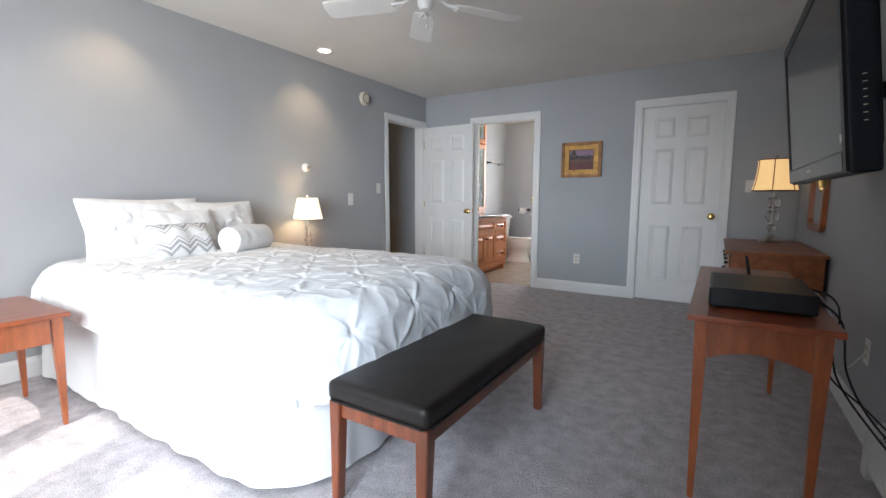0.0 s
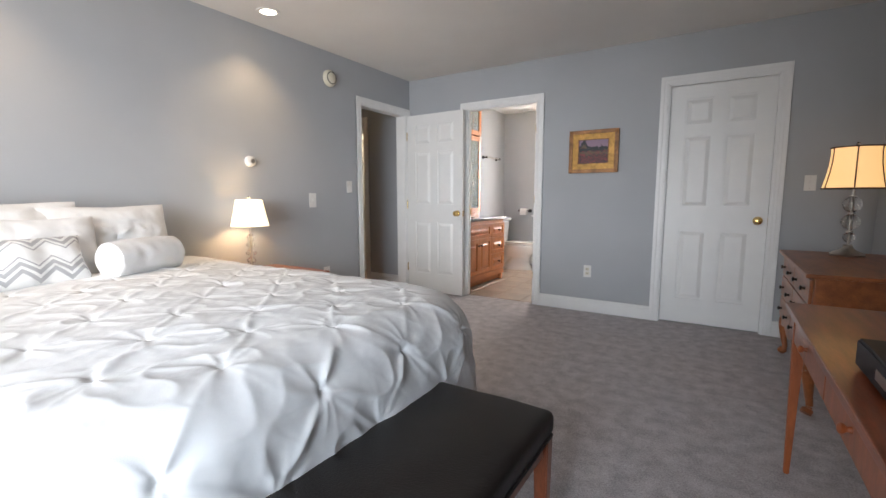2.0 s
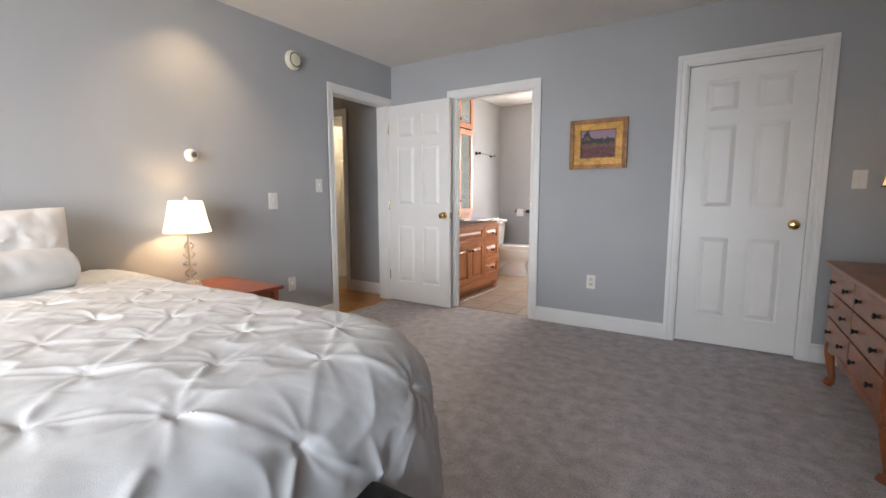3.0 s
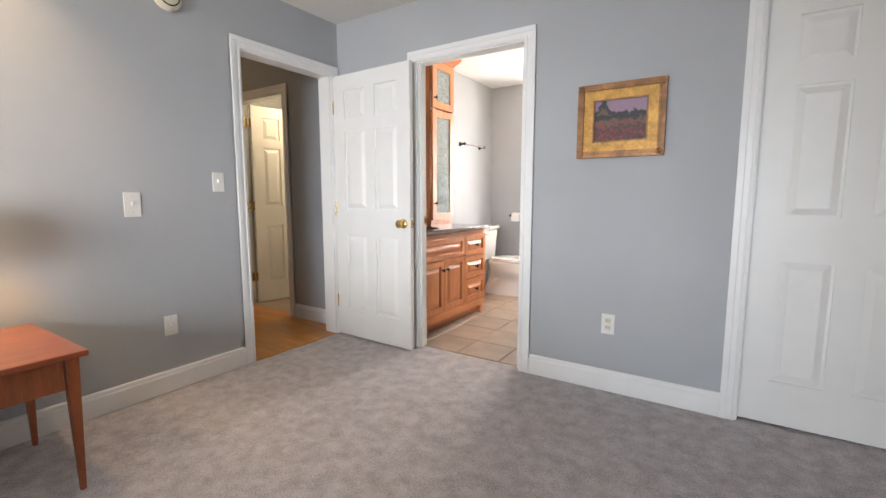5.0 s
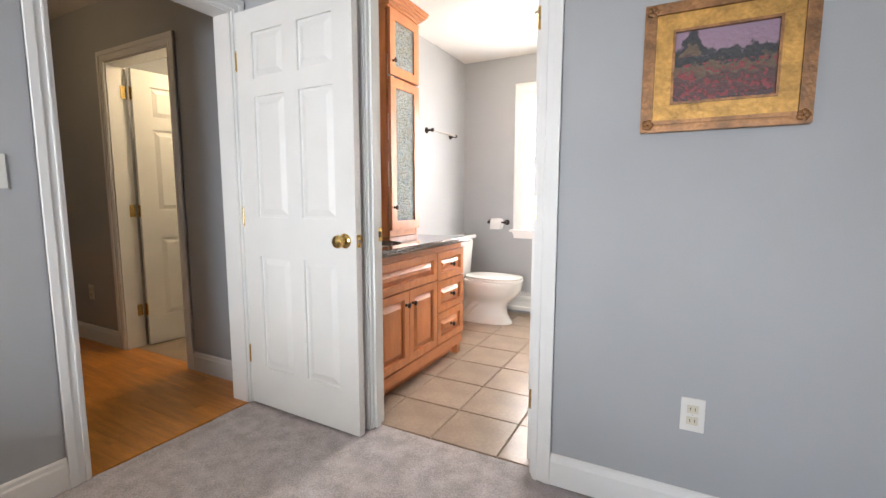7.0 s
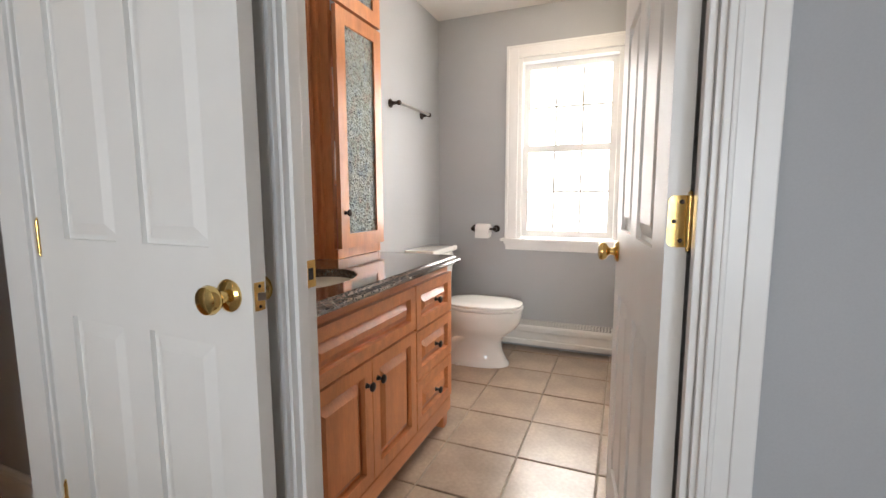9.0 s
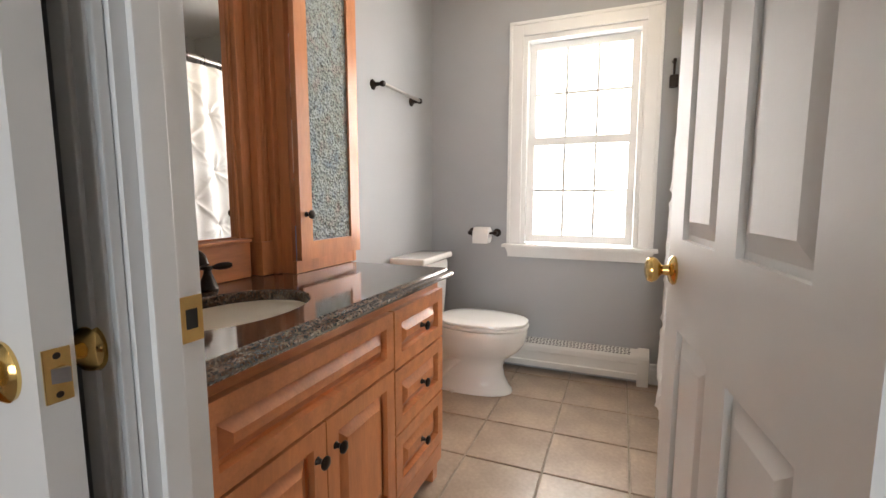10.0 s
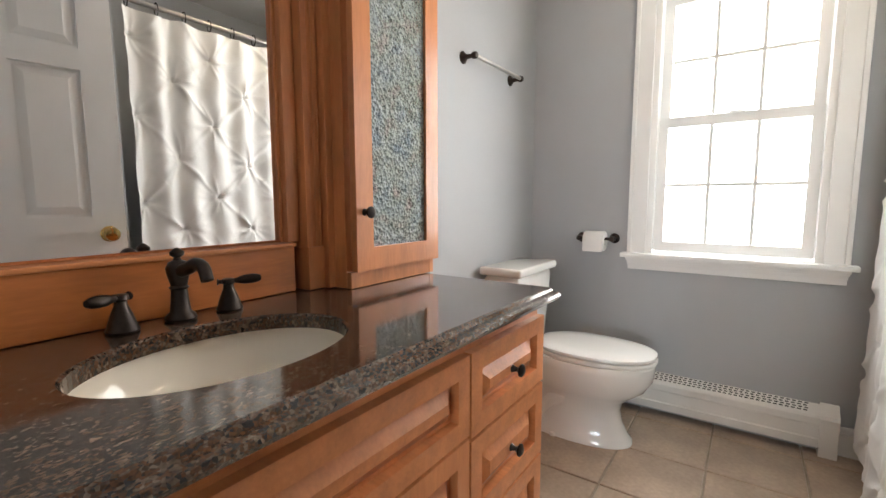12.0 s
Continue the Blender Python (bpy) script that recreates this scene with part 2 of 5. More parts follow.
def landscape():
    """The small dusk landscape: mauve sky, dark trees, reddish field."""
    m = material("painted_landscape", (0.3, 0.2, 0.2), 0.5, vary=0.3, scale=30, grain=90, bump=0.4)
    n, l = m.node_tree.nodes, m.node_tree.links
    tc, sep, nz = n.new("ShaderNodeTexCoord"), n.new("ShaderNodeSeparateXYZ"), n.new("ShaderNodeTexNoise")
    nz.inputs["Scale"].default_value, nz.inputs["Detail"].default_value = 38, 6
    l.new(tc.outputs["Object"], sep.inputs[0]), l.new(tc.outputs["Object"], nz.inputs[0])
    a = n.new("ShaderNodeMath")
    a.operation, a.inputs[1].default_value = "MULTIPLY_ADD", 0.11
    def calc(kind, p, q=0.0):
        k = n.new("ShaderNodeMath")
        k.operation = kind
        for i, v in enumerate((p, q)):
            if isinstance(v, float):
                k.inputs[i].default_value = v
            else:
                l.new(v, k.inputs[i])
        return k.outputs[0]
    # the clump of tall trees at one side lifts the dark band
    off = calc("DIVIDE", calc("ADD", sep.outputs[0], 0.088), 0.034)
    tree = calc("MULTIPLY", calc("EXPONENT", calc("MULTIPLY", calc("MULTIPLY", off, off), -1.0)), 0.062)
    above = calc("GREATER_THAN", sep.outputs[2], 0.03)
    l.new(nz.outputs[0], a.inputs[0]), l.new(calc("SUBTRACT", sep.outputs[2], calc("MULTIPLY", tree, above)), a.inputs[2])
    rg = n.new("ShaderNodeMapRange")
    rg.inputs[1].default_value, rg.inputs[2].default_value = -0.06, 0.16
    l.new(a.outputs[0], rg.inputs[0])
    r = n.new("ShaderNodeValToRGB")
    e = r.color_ramp.elements
    e[0].position, e[0].color = 0.0, (0.045, 0.03, 0.035, 1)
    e[1].position, e[1].color = 1.0, (0.30, 0.20, 0.28, 1)
    for p, c in ((0.2, (0.10, 0.028, 0.03, 1)), (0.36, (0.07, 0.035, 0.032, 1)), (0.44, (0.14, 0.085, 0.05, 1)), (0.53, (0.12, 0.08, 0.05, 1)), (0.57, (0.022, 0.022, 0.026, 1)), (0.68, (0.03, 0.03, 0.036, 1)), (0.73, (0.30, 0.19, 0.26, 1))):
        x = e.new(p)
        x.color = c
    l.new(rg.outputs[0], r.inputs[0])
    dab = n.new("ShaderNodeTexNoise")
    dab.inputs["Scale"].default_value, dab.inputs["Detail"].default_value = 95, 3
    l.new(tc.outputs["Object"], dab.inputs[0])
    red = calc("MULTIPLY", calc("GREATER_THAN", dab.outputs[0], 0.56), calc("LESS_THAN", sep.outputs[2], 0.008))
    mx = n.new("ShaderNodeMix")
    mx.data_type = "RGBA"
    mx.inputs[7].default_value = (0.24, 0.035, 0.04, 1)
    l.new(red, mx.inputs[0]), l.new(r.outputs[0], mx.inputs[6]), l.new(mx.outputs[2], n["Principled BSDF"].inputs["Base Color"])
    return m


PAINTING = landscape()

# ---- mesh helpers ----


def mesh_of(name, bm, mat):
    me = bpy.data.meshes.new(name)
    bmesh.ops.recalc_face_normals(bm, faces=bm.faces[:])
    bm.to_mesh(me)
    bm.free()
    me.materials.append(mat)
    return me


def part(name, bm, mat, parent=None, label="", smooth=False, m=None):
    me = mesh_of(name, bm, mat)
    if smooth:
        for p in me.polygons:
            p.use_smooth = True
        me.set_sharp_from_angle(angle=radians(40))
    ob = new(name, me)
    if parent:
        ob.parent = parent
    if m is not None:
        ob.matrix_basis = m
    if label:
        ob["label"] = label
    return ob


def thing(name, m, label, category, group=""):
    ob = new(name)
    ob.empty_display_size = 0.1
    ob.matrix_basis = m
    return tagged(ob, label, category, group)


def structure(name, bm, mat, label="", smooth=False):
    ob = part(name, bm, mat, smooth=smooth)
    return tagged(ob, label, kind="structure")


def box(x0, x1, y0, y1, z0, z1, bevel=0.0, bm=None, seg=2):
    b = bmesh.new()
    bmesh.ops.create_cube(b, size=1, matrix=Matrix.Translation(((x0 + x1) / 2, (y0 + y1) / 2, (z0 + z1) / 2)) @ Matrix.Diagonal((x1 - x0, y1 - y0, z1 - z0, 1)))
    if bevel:
        bmesh.ops.bevel(b, geom=b.edges[:], offset=bevel, segments=seg, affect="EDGES", profile=0.6)
    return join(bm, b)


def join(bm, b):
    if bm is None:
        return b
    me = bpy.data.meshes.new("tmp")
    b.to_mesh(me)
    b.free()
    bm.from_mesh(me)
    bpy.data.meshes.remove(me)
    return bm


def lathe(profile, seg=24, m=None, bm=None):
    """A body turned about z from (radius, height) pairs."""
    b = bmesh.new()
    rings = []
    for r, z in profile:
        rings.append([b.verts.new((r * math.cos(2 * math.pi * i / seg), r * math.sin(2 * math.pi * i / seg), z)) for i in range(seg)])
    for lo, hi in zip(rings, rings[1:]):
        for i in range(seg):
            b.faces.new((lo[i], lo[(i + 1) % seg], hi[(i + 1) % seg], hi[i]))
    for ring in (rings[0], rings[-1]):
        if (ring[0].co.xy).length > 1e-5:
            b.faces.new(ring)
    bmesh.ops.remove_doubles(b, verts=b.verts[:], dist=1e-6)
    if m is not None:
        b.transform(m)
    return join(bm, b)


def tube(points, radius, seg=10, bm=None):
    """A round bar through points; radius may be one number or one a point."""
    b = bmesh.new()
    pts = [Vector(p) for p in points]
    rad = radius if isinstance(radius, (list, tuple)) else [radius] * len(pts)
    rings, up = [], Vector((0.13, 0.21, 0.97))
    for i, p in enumerate(pts):
        d = (pts[min(i + 1, len(pts) - 1)] - pts[max(i - 1, 0)]).normalized()
        s = d.cross(up)
        s = (d.cross(Vector((1, 0, 0))) if s.length < 0.05 else s).normalized()
        u = s.cross(d)
        rings.append([b.verts.new(p + rad[i] * (math.cos(2 * math.pi * k / seg) * s + math.sin(2 * math.pi * k / seg) * u)) for k in range(seg)])
    for lo, hi in zip(rings, rings[1:]):
        for k in range(seg):
            b.faces.new((lo[k], lo[(k + 1) % seg], hi[(k + 1) % seg], hi[k]))
    b.faces.new(rings[0]), b.faces.new(rings[-1])
    return join(bm, b)


def curve_points(ctrl, n=24):
    """A smooth run of points through control points (Catmull-Rom)."""
    c = [Vector(p) for p in ctrl]
    c = [2 * c[0] - c[1], *c, 2 * c[-1] - c[-2]]
    out = []
    for i in range(1, len(c) - 2):
        for k in range(n):
            t = k / n
            out.append(0.5 * (2 * c[i] + (c[i + 1] - c[i - 1]) * t + (2 * c[i - 1] - 5 * c[i] + 4 * c[i + 1] - c[i + 2]) * t * t + (3 * c[i] - c[i - 1] - 3 * c[i + 1] + c[i + 2]) * t ** 3))
    return out + [c[-2]]


def taper(x, y, z0, z1, w0, w1, dx=0.0, dy=0.0, bm=None, bevel=0.003):
    """A square leg from its foot (w0, moved by dx, dy) to its head (w1)."""
    b = bmesh.new()
    lo = [b.verts.new((x + dx + sx * w0 / 2, y + dy + sy * w0 / 2, z0)) for sx, sy in ((-1, -1), (1, -1), (1, 1), (-1, 1))]
    hi = [b.verts.new((x + sx * w1 / 2, y + sy * w1 / 2, z1)) for sx, sy in ((-1, -1), (1, -1), (1, 1), (-1, 1))]
    b.faces.new(lo), b.faces.new(hi)
    for i in range(4):
        b.faces.new((lo[i], lo[(i + 1) % 4], hi[(i + 1) % 4], hi[i]))
    bmesh.ops.bevel(b, geom=b.edges[:], offset=bevel, segments=2, affect="EDGES")
    return join(bm, b)


def raised(w, h, border, low, high, bm=None, m=None, groove=0.006):
    """A raised field, w by h in x and z about the origin, standing out towards -y from depth low to high."""
    b = bmesh.new()
    rects = [(w / 2, h / 2, low), (w / 2 - groove, h / 2 - groove, low), (w / 2 - border, h / 2 - border, high)]
    rings = [[b.verts.new((sx * a, -d, sz * c)) for sx, sz in ((-1, -1), (1, -1), (1, 1), (-1, 1))] for a, c, d in rects]
    for lo, hi in zip(rings, rings[1:]):
        for i in range(4):
            b.faces.new((lo[i], lo[(i + 1) % 4], hi[(i + 1) % 4], hi[i]))
    b.faces.new(rings[-1])
    if m is not None:
        b.transform(m)
    return join(bm, b)


def slab_with_holes(along, across, holes, lo, hi, axis):
    """A wall panel: along = (a0, a1), across = (z0, z1), holes = [(a0, a1, z0, z1)], thickness lo..hi on the other axis."""
    aa = sorted({*along, *[v for h in holes for v in h[:2]]})
    zz = sorted({*across, *[v for h in holes for v in h[2:]]})
    solid = {}
    for i in range(len(aa) - 1):
        for k in range(len(zz) - 1):
            ca, cz = (aa[i] + aa[i + 1]) / 2, (zz[k] + zz[k + 1]) / 2
            solid[i, k] = not any(h[0] < ca < h[1] and h[2] < cz < h[3] for h in holes)
    b = bmesh.new()
    cache = {}

    def v(a, t, z):
        key = (a, t, z)
        if key not in cache:
            cache[key] = b.verts.new((a, t, z) if axis == "x" else ((t, a, z) if axis == "y" else (a, z, t)))
        return cache[key]
    for (i, k), s in solid.items():
        if not s:
            continue
        a0, a1, z0, z1 = aa[i], aa[i + 1], zz[k], zz[k + 1]
        b.faces.new((v(a0, lo, z0), v(a1, lo, z0), v(a1, lo, z1), v(a0, lo, z1)))
        b.faces.new((v(a0, hi, z0), v(a0, hi, z1), v(a1, hi, z1), v(a1, hi, z0)))
        for di, dk, p, q in ((-1, 0, (a0, z0), (a0, z1)), (1, 0, (a1, z0), (a1, z1)), (0, -1, (a0, z0), (a1, z0)), (0, 1, (a0, z1), (a1, z1))):
            if not solid.get((i + di, k + dk)):
                b.faces.new((v(p[0], lo, p[1]), v(q[0], lo, q[1]), v(q[0], hi, q[1]), v(p[0], hi, p[1])))
    return b


# ---- the shell ----
XL, XR, YB, YF, H = -3.40, 0.70, -1.0, 5.315, 2.44
T = 0.095
BXL, BXR, BYF = -3.305, -1.0, 7.80
HY0, HY1, HX0 = 4.1, 5.38, -5.74
CLOSET, BATH, HALL = (-0.665, 0.095), (-2.635, -1.825), (4.475, 5.235)
DOOR_H = 2.045

structure("wall_north", slab_with_holes((XL, XR + T), (0, H), [(*CLOSET, 0, DOOR_H), (*BATH, 0, DOOR_H)], YF, YF + T, "x"), PAINT, "blue-gray painted bedroom wall with two doorways")
structure("wall_west", slab_with_holes((YB, YF + T), (0, H), [(*HALL, 0, DOOR_H)], XL - 0.12, XL, "y"), PAINT, "blue-gray painted wall behind the bed")
structure("wall_east", slab_with_holes((YB, YF), (0, H), [], XR, XR + T, "y"), PAINT, "blue-gray painted wall behind the television")
WIN_B = [(-2.44, -1.92, 0.45, 2.1), (-1.80, -1.365, 0.45, 2.1), (-1.12, 0.02, 0.04, 2.05)]
structure("wall_south", slab_with_holes((XL - 0.12, XR + T), (0, H), WIN_B, YB - T, YB, "x"), PAINT, "blue-gray painted wall with a double window")
structure("wall_bathroom_west", slab_with_holes((YF + T, BYF + T), (0, H), [], BXL - 0.1, BXL, "y"), PAINT, "blue-gray bathroom wall beside the vanity")
WIN = (-2.685, -1.985, 0.818, 2.10)
structure("wall_bathroom_north", slab_with_holes((BXL, BXR + 0.1), (0, H), [WIN], BYF, BYF + T, "x"), PAINT, "blue-gray bathroom wall with a sash window")
structure("wall_bathroom_east", slab_with_holes((YF + T, BYF), (0, H), [], BXR, BXR + 0.1, "y"), PAINT, "blue-gray bathroom wall behind the bathtub")
HALL2 = (-4.91, -4.165)
structure("wall_hall_north", slab_with_holes((HX0, XL - 0.12), (0, H), [(*HALL2, 0, DOOR_H)], HY1, HY1 + 0.12, "x"), PAINT, "gray hallway wall with a doorway")
structure("wall_hall_west", slab_with_holes((HY0, HY1), (0, H), [], HX0 - 0.1, HX0, "y"), PAINT, "gray end wall of the hallway")
structure("wall_hall_south", slab_with_holes((HX0, XL - 0.12), (0, H), [], HY0 - 0.1, HY0, "x"), PAINT, "gray side wall of the hallway")
structure("wall_room_beyond_west", slab_with_holes((HY1 + 0.12, 7.4), (0, H), [], -5.6, -5.5, "y"), PAINT, "gray wall of the room beyond the hallway")
structure("wall_room_beyond_east", slab_with_holes((HY1 + 0.12, 7.4), (0, H), [], -3.52, -3.42, "y"), PAINT, "gray wall of the room beyond the hallway")
structure("wall_room_beyond_north", slab_with_holes((-5.6, -3.42), (0, H), [], 7.4, 7.5, "x"), PAINT, "gray wall of the room beyond the hallway")
structure("wall_closet", box(CLOSET[0] - 0.3, XR + T, 6.1, 6.2, 0, H), PAINT, "plain back wall of the closet")
structure("ceiling", box(HX0 - 0.1, XR + T, YB - T, BYF + T, H, H + 0.1), CEIL, "white painted ceiling")
structure("floor", box(HX0 - 0.1, XR + T, YB - T, BYF + T, -0.12, -0.022), OUTER, "bare floor slab under carpet, boards and tiles")

# carpet with a slightly uneven pile
b = bmesh.new()
bmesh.ops.create_grid(b, x_segments=120, y_segments=170, size=0.5, matrix=Matrix.Translation(((XL + XR) / 2, (YB + YF + 0.06) / 2, -0.004)) @ Matrix.Diagonal((XR - XL, YF - YB + 0.06, 1, 1)))
for v in b.verts:
    v.co.z += 0.004 * noise.noise(v.co * 9) + 0.002 * noise.noise(v.co * 31)
structure("carpet", b, CARPET, "mottled gray wall-to-wall bedroom carpet", True)

# baseboards with a moulded top edge


def baseboard(p, q, normal, h=0.125, name="baseboard"):
    (x0, y0), (x1, y1) = p, q
    prof = [(0, 0), (0.014, 0), (0.014, h - 0.03), (0.010, h - 0.022), (0.009, h - 0.008), (0.004, h), (0, h)]
    b = bmesh.new()
    ends = []
    for x, y in (p, q):
        ends.append([b.verts.new((x + normal[0] * d, y + normal[1] * d, z)) for d, z in prof])
    for i in range(len(prof)):
        k = (i + 1) % len(prof)
        b.faces.new((ends[0][i], ends[0][k], ends[1][k], ends[1][i]))
    b.faces.new(ends[0]), b.faces.new(ends[1])
    return structure(name, b, TRIM, "white painted baseboard")


C = 0.066
baseboard((XL, YB), (XL, HALL[0] - C), (1, 0))
baseboard((BATH[1] + C, YF), (CLOSET[0] - C, YF), (0, -1))
baseboard((CLOSET[1] + C, YF), (XR, YF), (0, -1))
baseboard((XR, 2.52), (XR, YF - 0.015), (-1, 0))
baseboard((HALL2[1] + C, HY1), (XL - 0.12, HY1), (0, -1))
baseboard((HX0, HY1), (HALL2[0] - C, HY1), (0, -1))
baseboard((HX0, HY0), (HX0, HY1 - 0.015), (1, 0))
baseboard((-1.885, BYF), (-1.80, BYF), (0, -1))


def casing(name, m, w, h, label, depth=0.095, both=True):
    """Door casing with a stepped profile and a jamb lining; local x across the opening, -y towards the viewer."""
    b = bmesh.new()
    sides = ((-1, 0.0),) + (((1, depth),) if both else ())
    for s, y in sides:
        for dx0, dx1, d in ((-0.004, C, 0.013), (0.036, C, 0.019), (0.006, 0.014, 0.017)):
            ya, yb = sorted((y, y + s * d))
            box(-w / 2 - dx1, -w / 2 - dx0, ya, yb, 0, h + dx0, 0.0025, b)
            box(w / 2 + dx0, w / 2 + dx1, ya, yb, 0, h + dx0, 0.0025, b)
            box(-w / 2 - dx1, w / 2 + dx1, ya, yb, h + dx0, h + dx1, 0.0025, b)
    for x0, x1 in ((-w / 2 - 0.004, -w / 2 + 0.012), (w / 2 - 0.012, w / 2 + 0.004)):
        box(x0, x1, 0.001, depth - 0.001, 0, h - 0.001, 0.0, b)
    box(-w / 2 + 0.012, w / 2 - 0.012, 0.001, depth - 0.001, h - 0.012, h + 0.004, 0.0, b)
    ob = part(name, b, TRIM, m=m)
    return tagged(ob, label, kind="structure")


casing("trim_closet_door", pose((CLOSET[0] + CLOSET[1]) / 2, YF, 0), 0.76, DOOR_H, "white moulded door casing", both=False)
casing("trim_bathroom_door", pose((BATH[0] + BATH[1]) / 2, YF, 0), 0.81, DOOR_H, "white moulded door casing", both=False)
casing("trim_hall_door", pose(XL, (HALL[0] + HALL[1]) / 2, 0, 0, 0, 90), 0.76, DOOR_H, "white moulded door casing", 0.12)
casing("trim_door_beyond_hall", pose((HALL2[0] + HALL2[1]) / 2, HY1, 0), HALL2[1] - HALL2[0], DOOR_H, "white moulded door casing in the hallway", 0.12)
# stops inside the bathroom jambs
b = box(BATH[0] + 0.0125, BATH[0] + 0.024, YF + 0.018, YF + 0.053, 0, DOOR_H - 0.013, 0.002)
box(BATH[1] - 0.024, BATH[1] - 0.0125, YF + 0.018, YF + 0.053, 0, DOOR_H - 0.013, 0.002, b)
structure("trim_door_stop", b, TRIM, "white door stop strips on the jambs")


def knob_bm(reach=0.062):
    return [(0.0, 0.0), (0.033, 0.0), (0.034, 0.004), (0.028, 0.010), (0.013, 0.014), (0.011, 0.026), (0.016, 0.031), (0.026, 0.038), (0.030, 0.048), (0.027, 0.058), (0.016, reach), (0.0, reach + 0.001)]


def six_panel_door(name, m, w, label, h=2.03, tone=DOORP, knob_z=0.915):
    """A moulded six-panel door; local x from the hinge edge (0) to w, thickness 0..0.035 in y."""
    d = tagged(new(name), label, "door", kind="structure")
    d.matrix_basis = m
    t, st = 0.035, 0.115
    cols = ((st, w / 2 - 0.048), (w / 2 + 0.048, w - st))
    rows = ((0.22, 0.82), (1.02, 1.615), (1.70, 1.92))
    b = slab_with_holes((0, w), (0.008, h), [(*c, *r) for c in cols for r in rows], 0, t, "x")
    part("slab", b, tone, d)
    for c in cols:
        for r in rows:
            mid = Matrix.Translation(((c[0] + c[1]) / 2, 0, (r[0] + r[1]) / 2))
            b = raised(c[1] - c[0], r[1] - r[0], 0.042, -0.012, -0.001, None, mid, 0.012)
            raised(c[1] - c[0], r[1] - r[0], 0.042, -0.012, -0.001, b, mid @ pose(0, t, 0, 0, 0, 180), 0.012)
            part("panel", b, tone, d)
    kx = w - 0.062
    for y, rx in ((0, 90), (t, -90)):
        part("door_knob", lathe(knob_bm(), 28, pose(kx, y, knob_z, rx)), BRASS, d, "polished brass door knob", True)
    lp = part("latch_plate", box(w - 0.0005, w + 0.002, 0.005, 0.030, knob_z - 0.029, knob_z + 0.029, 0.0008), BRASS, d)
    b = bmesh.new()
    vs = [b.verts.new((w + dx, 0.0175 + sy * 0.008, knob_z + sz * 0.008)) for sy, dx in ((-1, 0.001), (1, 0.010)) for sz in (-1, 1)]
    low = [b.verts.new((w, 0.0175 + sy * 0.008, knob_z + sz * 0.008)) for sy in (-1, 1) for sz in (-1, 1)]
    b.faces.new((vs[0], vs[1], vs[3], vs[2]))
    for i, k in ((0, 1), (1, 3), (3, 2), (2, 0)):
        b.faces.new((vs[i], vs[k], low[k], low[i]))
    part("latch_bolt", b, NICKEL, lp, "steel latch bolt")
    for z in (-0.021, 0.021):
        part("screw", lathe([(0, 0), (0.0038, 0), (0.003, 0.001), (0, 0.0006)], 10, pose(w + 0.002, 0.0175, knob_z + z, 0, 90, 0)), BRONZE, lp)
    return d


def hinge(parent, x, y, z, flip=1):
    b = lathe([(0, -0.045), (0.0055, -0.044), (0.0055, 0.044), (0, 0.045)], 12, pose(x, y, z))
    for k in range(5):
        lathe([(0.0066, -0.001), (0.0066, 0.001)], 12, pose(x, y, z - 0.036 + 0.018 * k), b)
    # leaf with two rounded corners on the door's edge
    v0, v1 = [], []
    leaf = [(0.0, -0.044), (0.024, -0.044), (0.030, -0.041), (0.033, -0.035), (0.033, 0.035), (0.030, 0.041), (0.024, 0.044), (0.0, 0.044)]
    for lay, lx in ((v0, -0.0022), (v1, 0.0004)):
        lay += [b.verts.new((lx, ly, z + lz)) for ly, lz in leaf]
        b.faces.new(lay)
    for i in range(len(leaf)):
        k = (i + 1) % len(leaf)
        b.faces.new((v0[i], v0[k], v1[k], v1[i]))
    lathe([(0, 0.0), (0.0035, 0.0), (0.004, 0.004), (0, 0.008)], 10, pose(x, y, z + 0.045), b)
    lathe([(0, -0.008), (0.004, -0.004), (0.0035, 0.0), (0, 0.0)], 10, pose(x, y, z - 0.045), b)
    hg = part("hinge", b, BRASS, parent, "brass hinge", True)
    for sy, sz in ((0.012, -0.033), (0.023, 0.0), (0.012, 0.033)):
        part("screw", lathe([(0, 0), (0.004, 0), (0.003, 0.001), (0, 0.0005)], 10, pose(-0.0022, sy, z + sz, 0, -90, 0)), BRONZE, hg)
    return hg


six_panel_door("door_closet", pose(CLOSET[0] + 0.014, YF + 0.034, 0), 0.732, "closed white six-panel closet door")
# the hall door stands open, flat before the bedroom's north wall
door = six_panel_door("door_hall", pose(XL + 0.022, 5.24, 0, 0, 0, -1.8), 0.755, "open white six-panel door beside the bathroom doorway", knob_z=0.925)
for z in (0.28, 1.02, 1.80):
    hinge(door, -0.004, 0.0, z)
# the bathroom door stands open into the bathroom
door = six_panel_door("door_bathroom", pose(BATH[1] - 0.024, YF + T + 0.006, 0, 0, 0, 96.5), 0.755, "open white six-panel bathroom door", knob_z=0.945)
for z in (0.28, 1.08, 1.80):
    hinge(door, -0.004, 0.0, z)
# door in the hallway, ajar
door = six_panel_door("door_beyond_hall", pose(HALL2[0] + 0.056, HY1 + 0.136, 0, 0, 0, 80), 0.69, "open cream-lit six-panel door in the hallway")
for z in (0.28, 1.02, 1.86):
    hinge(door, -0.004, 0.033, z)
    # the other leaf, let into the jamb
    jl = part("hinge_leaf", box(HALL2[0] + 0.012, HALL2[0] + 0.0145, HY1 + 0.082, HY1 + 0.119, z - 0.044, z + 0.044, 0.001), BRASS, m=Matrix())
    jl.parent, jl.matrix_parent_inverse = door, door.matrix_basis.inverted()
    jl["label"] = "brass hinge leaf on the jamb"
